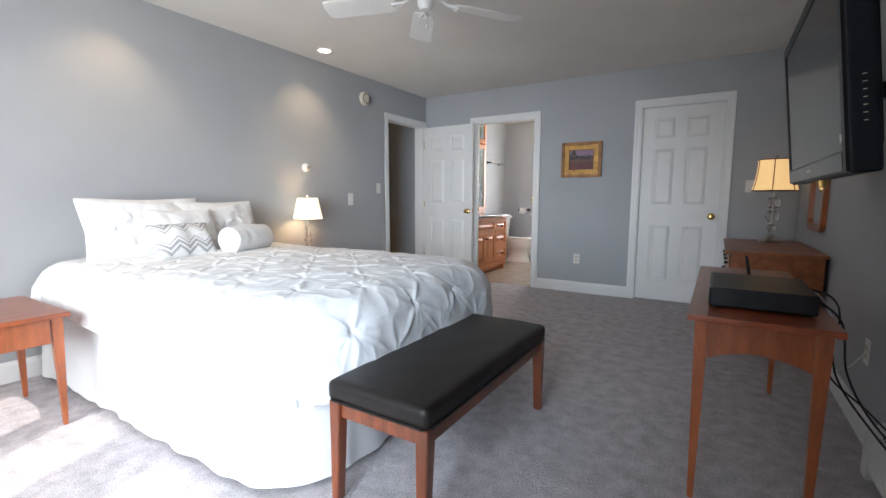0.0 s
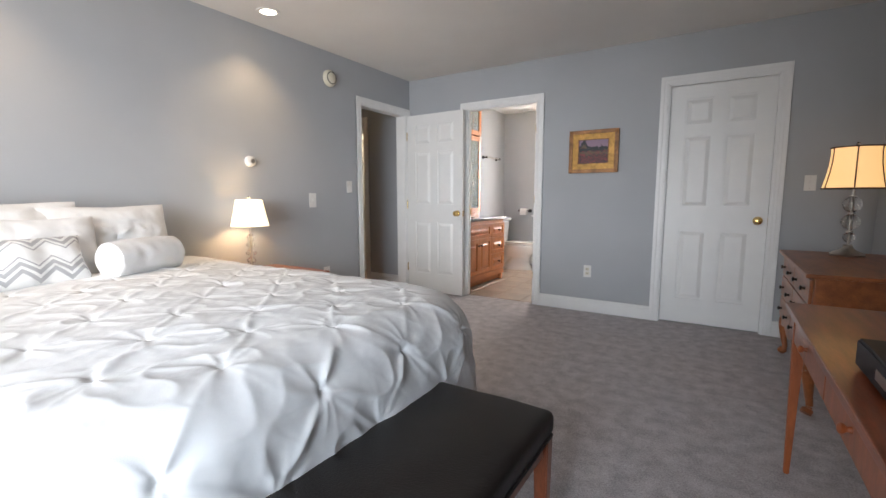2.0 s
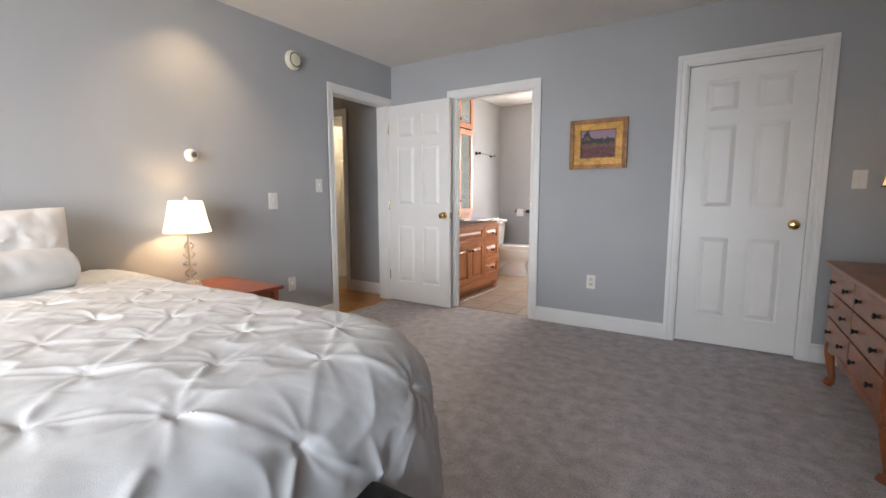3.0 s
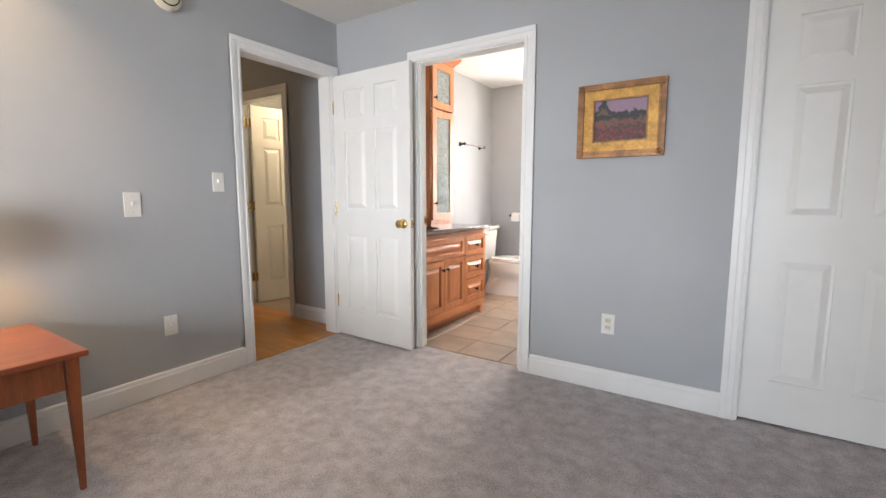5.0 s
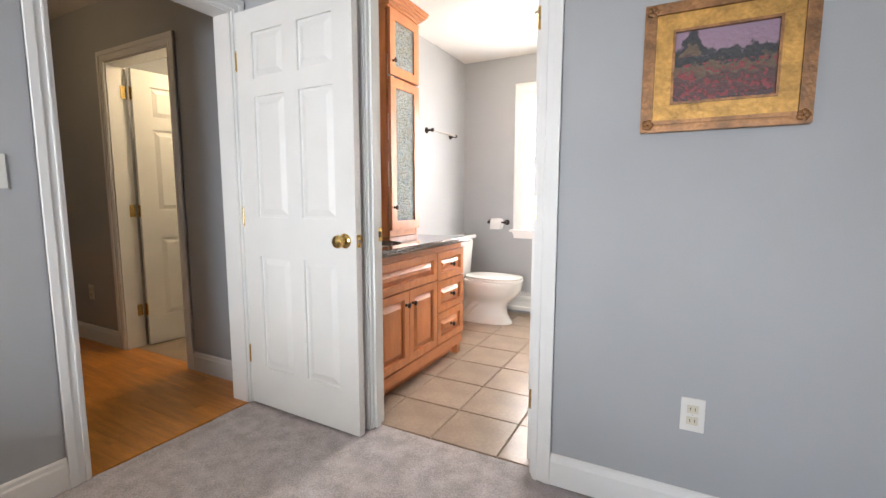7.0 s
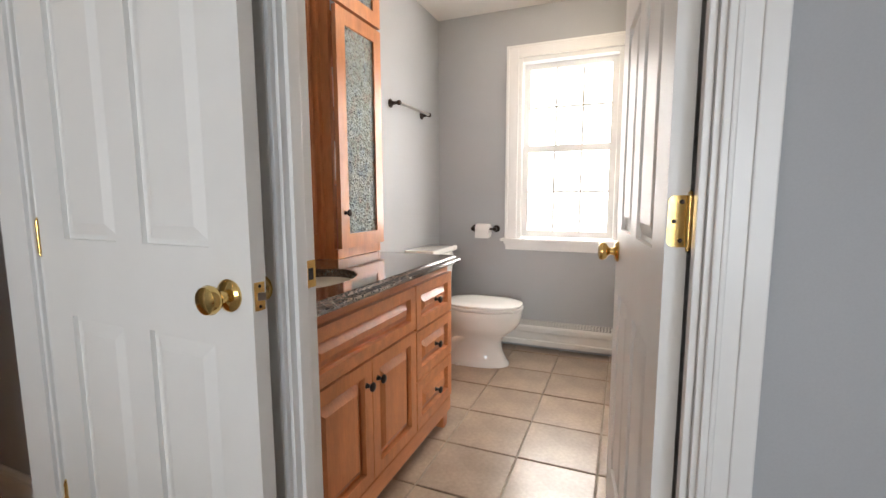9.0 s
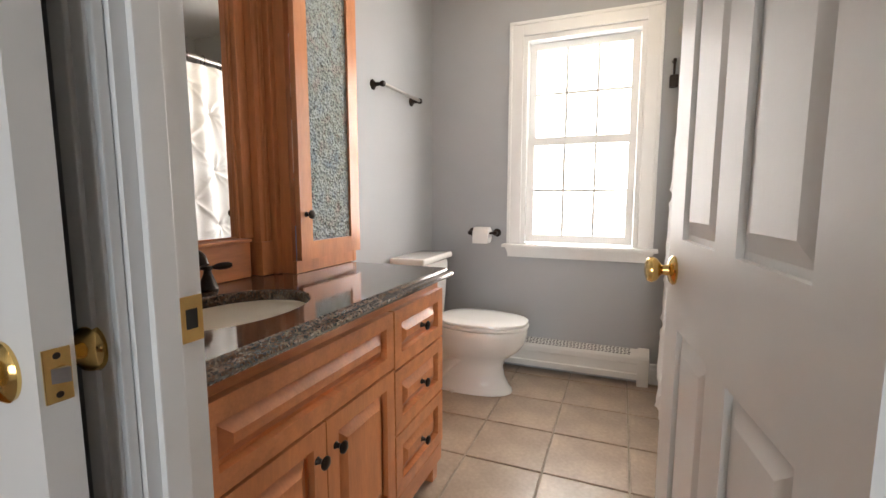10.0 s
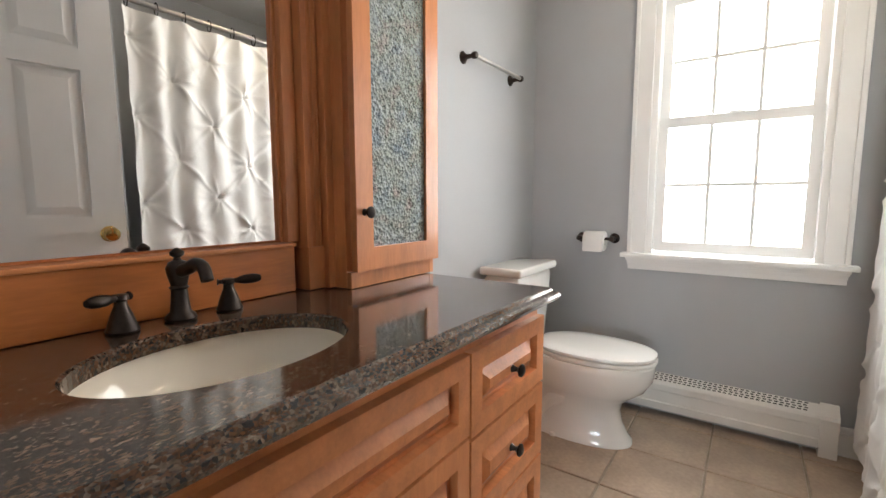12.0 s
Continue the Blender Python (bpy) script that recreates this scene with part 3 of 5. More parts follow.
# strike plate on the bathroom jamb
sp = thing("strike_plate", pose(BATH[0] + 0.012, YF + 0.074, 0.945), "brass strike plate on the bathroom door jamb", "strike plate")
part("plate", slab_with_holes((-0.019, 0.019), (-0.032, 0.032), [(-0.007, 0.011, -0.014, 0.014)], 0, 0.002, "y"), BRASS, sp)
# a dark plate behind the opening stands for the hole's shade
part("latch_hole_shade", box(0.0002, 0.0012, -0.007, 0.011, -0.014, 0.014), GAP_SHADE, sp)
part("lip", box(0, 0.003, -0.030, -0.018, -0.02, 0.02, 0.001), BRASS, sp)

# ---- windows ----


def sash(parent, x0, x1, z0, z1, y, cols, rows, bar=0.035, name="sash"):
    b = slab_with_holes((x0, x1), (z0, z1), [(x0 + bar, x1 - bar, z0 + bar + 0.005, z1 - bar)], y, y + 0.03, "x")
    s = part(name, b, TRIM, parent)
    gx0, gx1, gz0, gz1 = x0 + bar, x1 - bar, z0 + bar + 0.005, z1 - bar
    for i in range(1, cols):
        x = gx0 + (gx1 - gx0) * i / cols
        part("muntin", box(x - 0.008, x + 0.008, y + 0.008, y + 0.022, gz0, gz1), TRIM, s)
    for i in range(1, rows):
        z = gz0 + (gz1 - gz0) * i / rows
        part("muntin", box(gx0, gx1, y + 0.009, y + 0.021, z - 0.008, z + 0.008), TRIM, s)
    p = part("pane", box(gx0, gx1, y + 0.013, y + 0.017, gz0, gz1), PANE, s)
    p.visible_shadow = False
    return s


w1 = tagged(new("window_1"), "white double-hung window with grilles and a bright view", "window", kind="structure")
x0, x1, z0, z1 = WIN
cw = 0.083
b = box(x0 - cw, x0 + 0.003, BYF - 0.018, BYF - 0.001, z0, z1 + cw, 0.003)
box(x1 - 0.003, x1 + cw, BYF - 0.018, BYF - 0.001, z0, z1 + cw, 0.003, b)
box(x0 + 0.003, x1 - 0.003, BYF - 0.018, BYF - 0.001, z1, z1 + cw, 0.003, b)
for xa, xb in ((x0 - cw, x0 - cw + 0.02), (x1 + cw - 0.02, x1 + cw)):
    box(xa, xb, BYF - 0.026, BYF - 0.016, z0, z1 + cw, 0.003, b)
box(x0 - cw, x1 + cw, BYF - 0.026, BYF - 0.016, z1 + cw - 0.02, z1 + cw, 0.003, b)
part("casing", b, TRIM, w1)
b = box(x0, x0 + 0.03, BYF, BYF + T, z0, z1, 0.002)
box(x1 - 0.03, x1, BYF, BYF + T, z0, z1, 0.002, b)
box(x0 + 0.03, x1 - 0.03, BYF, BYF + T, z1 - 0.03, z1, 0.002, b)
part("window_frame", b, TRIM, w1)
b = box(x0 - cw - 0.025, x1 + cw + 0.025, BYF - 0.062, BYF, z0 - 0.022, z0, 0.005)
box(x0, x1, BYF, BYF + T, z0 - 0.02, z0 + 0.002, 0.0, b)
part("window_sill", b, TRIM, w1)
b = bmesh.new()
for i, (d, za, zb) in enumerate(((0.020, -0.085, -0.06), (0.026, -0.062, -0.045), (0.036, -0.046, -0.034), (0.046, -0.035, -0.022))):
    box(x0 - cw + 0.012 - d * 0.3, x1 + cw - 0.012 + d * 0.3, BYF - d, BYF, z0 + za, z0 + zb, 0.003, b)
part("apron", b, TRIM, w1)
zm = 1.465
sash(w1, x0 + 0.032, x1 - 0.032, z0 + 0.012, zm + 0.018, BYF + 0.035, 3, 2, 0.042)
sash(w1, x0 + 0.032, x1 - 0.032, zm - 0.018, z1 - 0.032, BYF + 0.070, 3, 2, 0.042)
part("sash_lock", box(-2.36, -2.30, BYF + 0.02, BYF + 0.036, zm + 0.018, zm + 0.03, 0.003), TRIM, w1)
tagged(part("backdrop", box(-4.6, -0.2, BYF + 1.6, BYF + 1.62, -0.5, 3.6), OUTSKY), "bright hazy daylight outside", kind="structure")

w2 = tagged(new("window_2"), "white double window behind the walk's start", "window", kind="structure")
for x0, x1, z0, z1 in WIN_B[:2]:
    sash(w2, x0, x1, z0, (z0 + z1) / 2 + 0.015, YB - 0.08, 1, 1, 0.03)
    sash(w2, x0, x1, (z0 + z1) / 2 - 0.015, z1, YB - 0.12, 1, 1, 0.03)
w3 = tagged(new("window_3"), "white glass door behind the walk's start", "window", kind="structure")
sash(w3, -1.12, -0.54, 0.04, 2.05, YB - 0.06, 1, 1, 0.06)
sash(w3, -0.56, 0.02, 0.04, 2.05, YB - 0.10 + 0.008, 1, 1, 0.06)
part("casing", slab_with_holes((-2.52, -1.285), (0.37, 2.18), WIN_B[:2], YB, YB + 0.018, "x"), TRIM, w2)

# ---- bedroom: bed ----
BX0, BX1, BY0, BY1, BZ = -3.36, -1.055, 1.07, 2.845, 0.675


def tuck(u, v, p=0.37):
    """Height of a pintucked cloth: gathered points in a diamond lattice, with creases running out from each."""
    q = noise.noise((u * 2.2, v * 2.2, 3.1)) * 0.16
    a, c = (u + v) / p + q, (u - v) / p - q
    ia, ic = round(a), round(c)
    da, dc = a - ia, c - ic
    d = math.hypot(da, dc) * p * 0.7071
    seed = ia * 1.7 + ic * 4.3
    ang = math.atan2(dc, da)
    star = 0.0
    for k, turn in ((5, seed), (3, seed * 2.1)):
        f = 1 - abs(math.sin(0.5 * k * ang + turn + 5 * d * math.sin(seed)))
        star += f * f
    fan = star * math.exp(-((d - 0.055) / 0.07) ** 2)
    puff = 1 - math.exp(-(d / 0.085) ** 2)
    near = min(abs(da), abs(dc)) * p * 0.7071
    line = math.exp(-(near / 0.011) ** 1.5) * (0.55 + 0.6 * noise.noise((a * 1.9, c * 1.9, 6)))
    return 0.62 * puff + 0.36 * fan + 0.48 * line * min(1.0, d / 0.03) - 0.75 * math.exp(-(d / 0.014) ** 2)


DUVET_N = 400


def duvet():
    """The duvet, laid flat and folded down over the bed's rounded edges and corners."""
    r, R = 0.17, 0.28
    half, mid = (BY1 - BY0) / 2, (BY0 + BY1) / 2
    nx, ny = DUVET_N, DUVET_N
    b = bmesh.new()
    grid, spare = [], set()
    for s in np.linspace(BX0 + 0.02 - (BX1 - r), 0.56, nx):
        row = []
        for t in np.linspace(-(half - r) - 0.33, (half - r) + 0.56, ny):
            sg = 1 if t >= 0 else -1
            ty = abs(t) - (half - r)
            ex, ey = max(0.0, s + R), max(0.0, ty + R)
            q = math.hypot(ex, ey) - R
            if ex == 0 and ey == 0:
                q, dx, dy = -R, 0.0, 0.0
            else:
                dx, dy = ex / (q + R), ey / (q + R)
            full = q > (0.44 if t < 0 else 0.62)
            q = min(q, 0.44 if t < 0 else 0.62)
            if q <= 0:
                place, drop, side = q, 0.0, 0.0
            elif q < r * math.pi / 2:
                place, drop, side = r * math.sin(q / r), r * (1 - math.cos(q / r)), math.sin(q / r)
            else:
                place, drop, side = r, r + q - r * math.pi / 2, 1.0
            px = (BX1 - r - R + dx * (R + place)) if ex > 0 else BX1 - r + s
            py = (half - r - R + dy * (R + place)) if ey > 0 else half - r + ty
            hem = max(0.0, drop - 0.12)
            along = s * 9 if dy > dx else t * 9
            rip = 0.5 * math.sin(along + 2.5 * noise.noise((s * 3, t * 3, 1))) + 0.8 * noise.noise((s * 5, t * 5, 2))
            crease = 1 - abs(noise.noise((s * 7, t * 7, 4.3)))
            out = 0.0135 * tuck(s, t) + 0.006 * crease ** 5 + 0.0022 * noise.noise((s * 15, t * 15, 0.3)) + 0.0008 * noise.noise((s * 40, t * 36, 1.3)) + 0.012 * noise.noise((s * 2.4, t * 2.4, 5))
            push = side * (out + (0.08 + 0.01 * dx) * hem + min(1, hem * 4) * 0.015 * rip)
            slump = 0.035 * min(1, abs(t) / half) ** 2
            row.append(b.verts.new((px + dx * push, mid + sg * (py + dy * push), max(0.04, BZ + 0.03 - slump - drop + out * (1 - 0.7 * side)))))
            if full:
                spare.add(row[-1])
        grid.append(row)
    for i in range(nx - 1):
        for k in range(ny - 1):
            quad = (grid[i][k], grid[i + 1][k], grid[i + 1][k + 1], grid[i][k + 1])
            if not spare.issuperset(quad):
                b.faces.new(quad)
    return b


bed = thing("bed", pose(0, 0, 0), "made bed with white bedding against the gray wall", "bed")
part("mattress", box(BX0, BX1 - 0.14, BY0 + 0.12, BY1 - 0.12, 0.30, BZ - 0.03, 0.07, None, 4), LINEN, bed, "", True)
part("box_spring", box(BX0, BX1 - 0.18, BY0 + 0.13, BY1 - 0.13, 0.10, 0.30, 0.02), LINEN, bed)
for x, y in ((BX0 + 0.1, BY0 + 0.2), (BX0 + 0.1, BY1 - 0.2), (BX1 - 0.25, BY0 + 0.2), (BX1 - 0.25, BY1 - 0.2)):
    part("leg", taper(x, y, 0.0, 0.10, 0.04, 0.05), BLACKP, bed)
# bed skirt with soft folds, open at the head
b = bmesh.new()
path = []
fx, fr = BX1 - 0.10, 0.26
for i in range(150):
    path.append((BX0 + (fx - fr - BX0) * i / 149, BY0 + 0.045, 0, -1))
for i in range(1, 30):
    a = radians(-90 + 3 * i)
    path.append((fx - fr + fr * math.cos(a), BY0 + 0.045 + fr + fr * math.sin(a), math.cos(a), math.sin(a)))
for i in range(100):
    path.append((fx, BY0 + 0.045 + fr + (BY1 - BY0 - 0.09 - 2 * fr) * i / 99, 1, 0))
for i in range(1, 30):
    a = radians(3 * i)
    path.append((fx - fr + fr * math.cos(a), BY1 - 0.045 - fr + fr * math.sin(a), math.cos(a), math.sin(a)))
for i in range(150):
    path.append((fx - fr - (fx - fr - BX0) * i / 149, BY1 - 0.045, 0, 1))
rows = []
for k in range(12):
    f = k / 11
    ring = []
    for i, (x, y, ax, ay) in enumerate(path):
        w = 0.022 * f * (noise.noise((i * 0.06, 0.2, 0.1 * f)) + 0.3 * math.sin(i * 0.33 + 3 * noise.noise((i * 0.03, 1, 0)))) + 0.035 * f
        ring.append(b.verts.new((x + ax * w, y + ay * w, 0.57 - f * (0.555 + 0.012 * noise.noise((i * 0.11, 4, 0))))))
    rows.append(ring)
for lo, hi in zip(rows, rows[1:]):
    for i in range(len(path) - 1):
        b.faces.new((lo[i], lo[i + 1], hi[i + 1], hi[i]))
part("bed_skirt", b, LINEN, bed, "plain white bed skirt reaching the carpet", True)
duvet_ob = tagged(part("duvet", duvet(), LINEN, smooth=True), "rumpled white pintuck duvet spread over the bed", "duvet")
part("hem", tube([duvet_ob.data.vertices[i * DUVET_N].co for i in range(DUVET_N)] + [duvet_ob.data.vertices[(DUVET_N - 1) * DUVET_N + i].co for i in range(0, DUVET_N, 3)] + [duvet_ob.data.vertices[i * DUVET_N + DUVET_N - 1].co for i in range(DUVET_N - 1, -1, -1)], 0.004, 6), LINEN, duvet_ob, "stitched white hem", True)


def pillow(name, m, w, h, d, mat, label, tucked=0.0, flange=0.0, seed=0.0):
    """A soft pillow about the origin: x is thickness, y width, z height."""
    b = bmesh.new()
    n = 44
    def side(sg):
        rows = []
        for i in range(n + 1):
            row = []
            for k in range(n + 1):
                u, v = 2 * i / n - 1, 2 * k / n - 1
                body = max(0.0, (1 - abs(u) ** 2.6) * (1 - abs(v) ** 2.6)) ** 0.55
                pull = 1 - 0.07 * (1 - abs(u * v)) * max(abs(u), abs(v)) ** 4
                th = sg * d / 2 * body + sg * 0.008 * body * noise.noise((u * 3 + seed, v * 3, sg))
                if tucked:
                    th += sg * tucked * body * tuck(u * w / 2, v * h / 2, 0.2)
                row.append((th + 0.01 * noise.noise((u * 2, v * 2, seed)), u * w / 2 * pull, v * h / 2 * pull))
            rows.append(row)
        return rows
    verts = {}
    for sg in (1, -1):
        g = [[b.verts.new(p) for p in row] for row in side(sg)]
        for i in range(n):
            for k in range(n):
                b.faces.new((g[i][k], g[i + 1][k], g[i + 1][k + 1], g[i][k + 1]))
    bmesh.ops.remove_doubles(b, verts=b.verts[:], dist=0.0008)
    return tagged(part(name, b, mat, smooth=True, m=m), label, "pillow")


pillow("pillow", pose(-3.16, 1.63, 0.86, 0, -17, 0), 0.74, 0.46, 0.17, LINEN, "white pintuck pillow sham leaning on the wall", 0.018)
pillow("pillow", pose(-3.14, 2.12, 0.85, 0, -19, 3), 0.66, 0.44, 0.17, LINEN, "white pintuck pillow sham leaning beside another", 0.018, seed=4)
pillow("pillow", pose(-3.00, 1.79, 0.85, 0, -22, 2), 0.46, 0.33, 0.13, LINEN, "white embroidered pillow in the middle", 0.006, seed=7)
pillow("pillow", pose(-2.88, 1.705, 0.805, 0, -28, 5), 0.42, 0.25, 0.12, CHEVRON, "small white pillow with gray chevron stripes", 0.0, seed=9)
# bolster
prof = [(0.0, -0.205), (0.03, -0.206), (0.075, -0.200), (0.092, -0.185), (0.097, -0.1), (0.099, 0), (0.097, 0.1), (0.092, 0.185), (0.075, 0.200), (0.03, 0.206), (0.0, 0.205)]
b = lathe(prof, 32)
bmesh.ops.subdivide_edges(b, edges=[e for e in b.edges if abs(e.verts[0].co.z - e.verts[1].co.z) > 0.05], cuts=5)
for v in b.verts:
    v.co += Vector((v.co.x, v.co.y, 0)) * (0.06 * noise.noise(v.co * 22) + 0.05 * noise.noise(v.co * 9))
tagged(part("bolster_pillow", b, LINEN, smooth=True, m=pose(-2.85, 2.15, 0.79, 90, 0, 18)), "white fluffy cylindrical bolster pillow on the duvet", "pillow")

# ---- bench ----
bench = thing("bench", pose(-0.845, 1.765, 0), "dark brown leather bench with red-brown wooden legs", "bench")
b = box(-0.215, 0.215, -0.545, 0.545, 0.372, 0.45, 0.03, None, 4)
bmesh.ops.subdivide_edges(b, edges=[e for e in b.edges if e.calc_length() > 0.2], cuts=14, use_grid_fill=True)
for v in b.verts:
    if v.co.z > 0.43:
        v.co.z += 0.012 * max(0, 1 - (v.co.x / 0.215) ** 2) * max(0, 1 - (v.co.y / 0.56) ** 4) + 0.003 * noise.noise(v.co * 9)
part("seat", b, LEATHER, bench, "padded dark brown leather seat", True)
part("piping", tube([(x, y, 0.379) for x, y in ((-0.214, -0.515), (-0.19, -0.544), (0.19, -0.544), (0.214, -0.515), (0.214, 0.515), (0.19, 0.544), (-0.19, 0.544), (-0.214, 0.515), (-0.214, -0.515))], 0.005, 8), LEATHER, bench)
for y in (-0.51, 0.51):
    part("rail", box(-0.19, 0.19, y - 0.011, y + 0.011, 0.312, 0.372, 0.003), BENCHW, bench)
for x in (-0.185, 0.185):
    part("rail", box(x - 0.011, x + 0.011, -0.495, 0.495, 0.312, 0.372, 0.003), BENCHW, bench)
for sx in (-1, 1):
    for sy in (-1, 1):
        part("leg", taper(sx * 0.187, sy * 0.512, 0.0, 0.374, 0.034, 0.048, 0, sy * 0.012), BENCHW, bench)

# ---- small tables ----


def side_table(m, w, d, h, label, name="nightstand", drawers=1):
    """A cherry table with tapered legs, a drawer towards +x and arched side aprons; d along x, w along y."""
    t = thing(name, m, label, "table")
    part("tabletop", box(-d / 2, d / 2, -w / 2, w / 2, h - 0.022, h, 0.004), CHERRY_TOP, t)
    ix, iy = d / 2 - 0.045, w / 2 - 0.045
    for sx in (-1, 1):
        for sy in (-1, 1):
            part("leg", taper(sx * ix, sy * iy, 0.0, h - 0.022, 0.019, 0.044), CHERRY, t)
    for sy in (-1, 1):
        b = bmesh.new()
        top, bot = [], []
        for i in range(17):
            x = -ix + 0.021 + (2 * ix - 0.042) * i / 16
            arch = 0.035 * (1 - (2 * i / 16 - 1) ** 2)
            top.append(x), bot.append(h - 0.155 + arch)
        for y in (sy * iy - 0.009, sy * iy + 0.009):
            vs = [b.verts.new((x, y, h - 0.022)) for x in top] + [b.verts.new((x, y, z)) for x, z in reversed(list(zip(top, bot)))]
            b.faces.new(vs)
        b.verts.ensure_lookup_table()
        n = len(b.verts) // 2
        for i in range(n):
            b.faces.new((b.verts[i], b.verts[(i + 1) % n], b.verts[n + (i + 1) % n], b.verts[n + i]))
        part("apron", b, CHERRY, t)
    part("back_rail", box(-ix - 0.009, -ix + 0.009, -iy + 0.022, iy - 0.022, h - 0.14, h - 0.022, 0.002), CHERRY, t)
    wd = (2 * iy - 0.046) / drawers
    for i in range(drawers):
        y = -iy + 0.023 + wd * (i + 0.5)
        dr = part("drawer", box(ix - 0.02, ix + 0.018, y - wd / 2 + 0.004, y + wd / 2 - 0.004, h - 0.14, h - 0.026, 0.003), CHERRY, t)
        part("drawer_knob", lathe([(0, 0), (0.008, 0), (0.006, 0.008), (0.012, 0.015), (0.013, 0.02), (0.008, 0.025), (0, 0.026)], 18, pose(ix + 0.018, y, h - 0.085, 0, 90, 0)), CHERRY, dr, "turned wooden knob", True)
    return t


side_table(pose(-2.80, 0.70, 0), 0.54, 0.64, 0.55, "cherry nightstand with tapered legs beside the bed")
side_table(pose(-3.04, 3.085, 0), 0.55, 0.64, 0.55, "reddish cherry nightstand with a lit lamp on it")
side_table(pose(0.217, 2.545, 0, 0, 0, 180), 1.32, 0.42, 0.69, "cherry console table with arched aprons below the television", "console_table", 2)

# ---- lamps ----


def shade_bm(profile, seg=40, scallop=0.0, thick=0.003):
    b = bmesh.new()
    rings = []
    inner = [(r - thick, z) for r, z in reversed(profile)]
    for r, z in profile + inner:
        ring = []
        for i in range(seg):
            a = 2 * math.pi * i / seg
            rr = r * (1 - scallop * abs(math.sin(4 * a)))
            ring.append(b.verts.new((rr * math.cos(a), rr * math.sin(a), z)))
        rings.append(ring)
    rings.append(rings[0])
    for lo, hi in zip(rings, rings[1:]):
        for i in range(seg):
            b.faces.new((lo[i], lo[(i + 1) % seg], hi[(i + 1) % seg], hi[i]))
    return b


# crystal lamp on the nightstand
lm = thing("table_lamp", pose(-3.215, 3.045, 0.55), "lit crystal lamp with a white shade on the nightstand", "lamp")
part("base", lathe([(0, 0), (0.058, 0), (0.060, 0.012), (0.050, 0.022), (0.030, 0.034), (0.018, 0.042), (0, 0.043)], 28), CRYSTAL, lm, "clear crystal foot", True)
for z, r in ((0.080, 0.034), (0.137, 0.040), (0.197, 0.034), (0.252, 0.029)):
    part("crystal", lathe([(0, z - 0.026), (0.012, z - 0.025), (r * 0.8, z - 0.014), (r, z), (r * 0.8, z + 0.014), (0.012, z + 0.025), (0, z + 0.026)], 12), CRYSTAL, lm)
part("stem", lathe([(0, 0.04), (0.006, 0.04), (0.006, 0.53), (0, 0.53)], 12), NICKEL, lm, "", True)
s = part("shade", shade_bm([(0.135, 0.34), (0.118, 0.41), (0.096, 0.52), (0.092, 0.535)]), SHADE_W, lm, "lit white fabric shade", True)
s.visible_shadow = True
part("finial", lathe([(0, 0.53), (0.008, 0.535), (0.011, 0.547), (0.006, 0.555), (0, 0.561)], 14), CRYSTAL, lm, "", True)
lamp("bedside_bulb", "POINT", pose(-3.215, 3.045, 0.98), 6, (1.0, 0.72, 0.42), radius=0.03)
# stacked-ball lamp on the dresser
lm = thing("table_lamp", pose(0.462, 4.75, 0.733), "lit glass-ball lamp with a cream bell shade on the dresser", "lamp")
part("base", lathe([(0, 0), (0.085, 0), (0.088, 0.01), (0.075, 0.022), (0.045, 0.035), (0.028, 0.05), (0.022, 0.062), (0.026, 0.07), (0, 0.072)], 32), NICKEL, lm, "brushed nickel foot", True)
for z, r in ((0.118, 0.032), (0.215, 0.049), (0.325, 0.049)):
    part("glass_ball", lathe([(r * math.sin(math.pi * k / 12), z - r * math.cos(math.pi * k / 12)) for k in range(13)], 24), CRYSTAL, lm, "", True)
    part("ring", lathe([(0.012, z + r - 0.001), (0.020, z + r + 0.002), (0.020, z + r + 0.006), (0.012, z + r + 0.008)], 18), NICKEL, lm, "", True)
part("stem", lathe([(0, 0.07), (0.006, 0.07), (0.006, 0.69), (0, 0.69)], 12), NICKEL, lm, "", True)
part("shade", shade_bm([(0.158, 0.425), (0.150, 0.46), (0.138, 0.52), (0.129, 0.58), (0.125, 0.65), (0.127, 0.677)], 64), SHADE, lm, "lit cream bell-shaped shade", True)
for k in range(6):
    a = math.pi * k / 3 + 0.35
    part("braid", tube([((r + 0.001) * math.cos(a), (r + 0.001) * math.sin(a), z) for r, z in [(0.158, 0.425), (0.150, 0.46), (0.138, 0.52), (0.129, 0.58), (0.125, 0.65), (0.127, 0.677)]], 0.004, 6), BRAID, lm)
for r, z in ((0.159, 0.425), (0.128, 0.677)):
    part("trim_band", lathe([(r - 0.002, z - 0.004), (r + 0.003, z - 0.004), (r + 0.003, z + 0.004), (r - 0.002, z + 0.004), (r - 0.002, z - 0.004)], 48), BRAID, lm)
part("finial", lathe([(0, 0.685), (0.01, 0.69), (0.012, 0.70), (0.006, 0.71), (0, 0.712)], 14), CRYSTAL, lm, "", True)
lamp("dresser_bulb", "POINT", pose(0.462, 4.75, 0.733 + 0.54), 4, (1.0, 0.66, 0.34), radius=0.03)

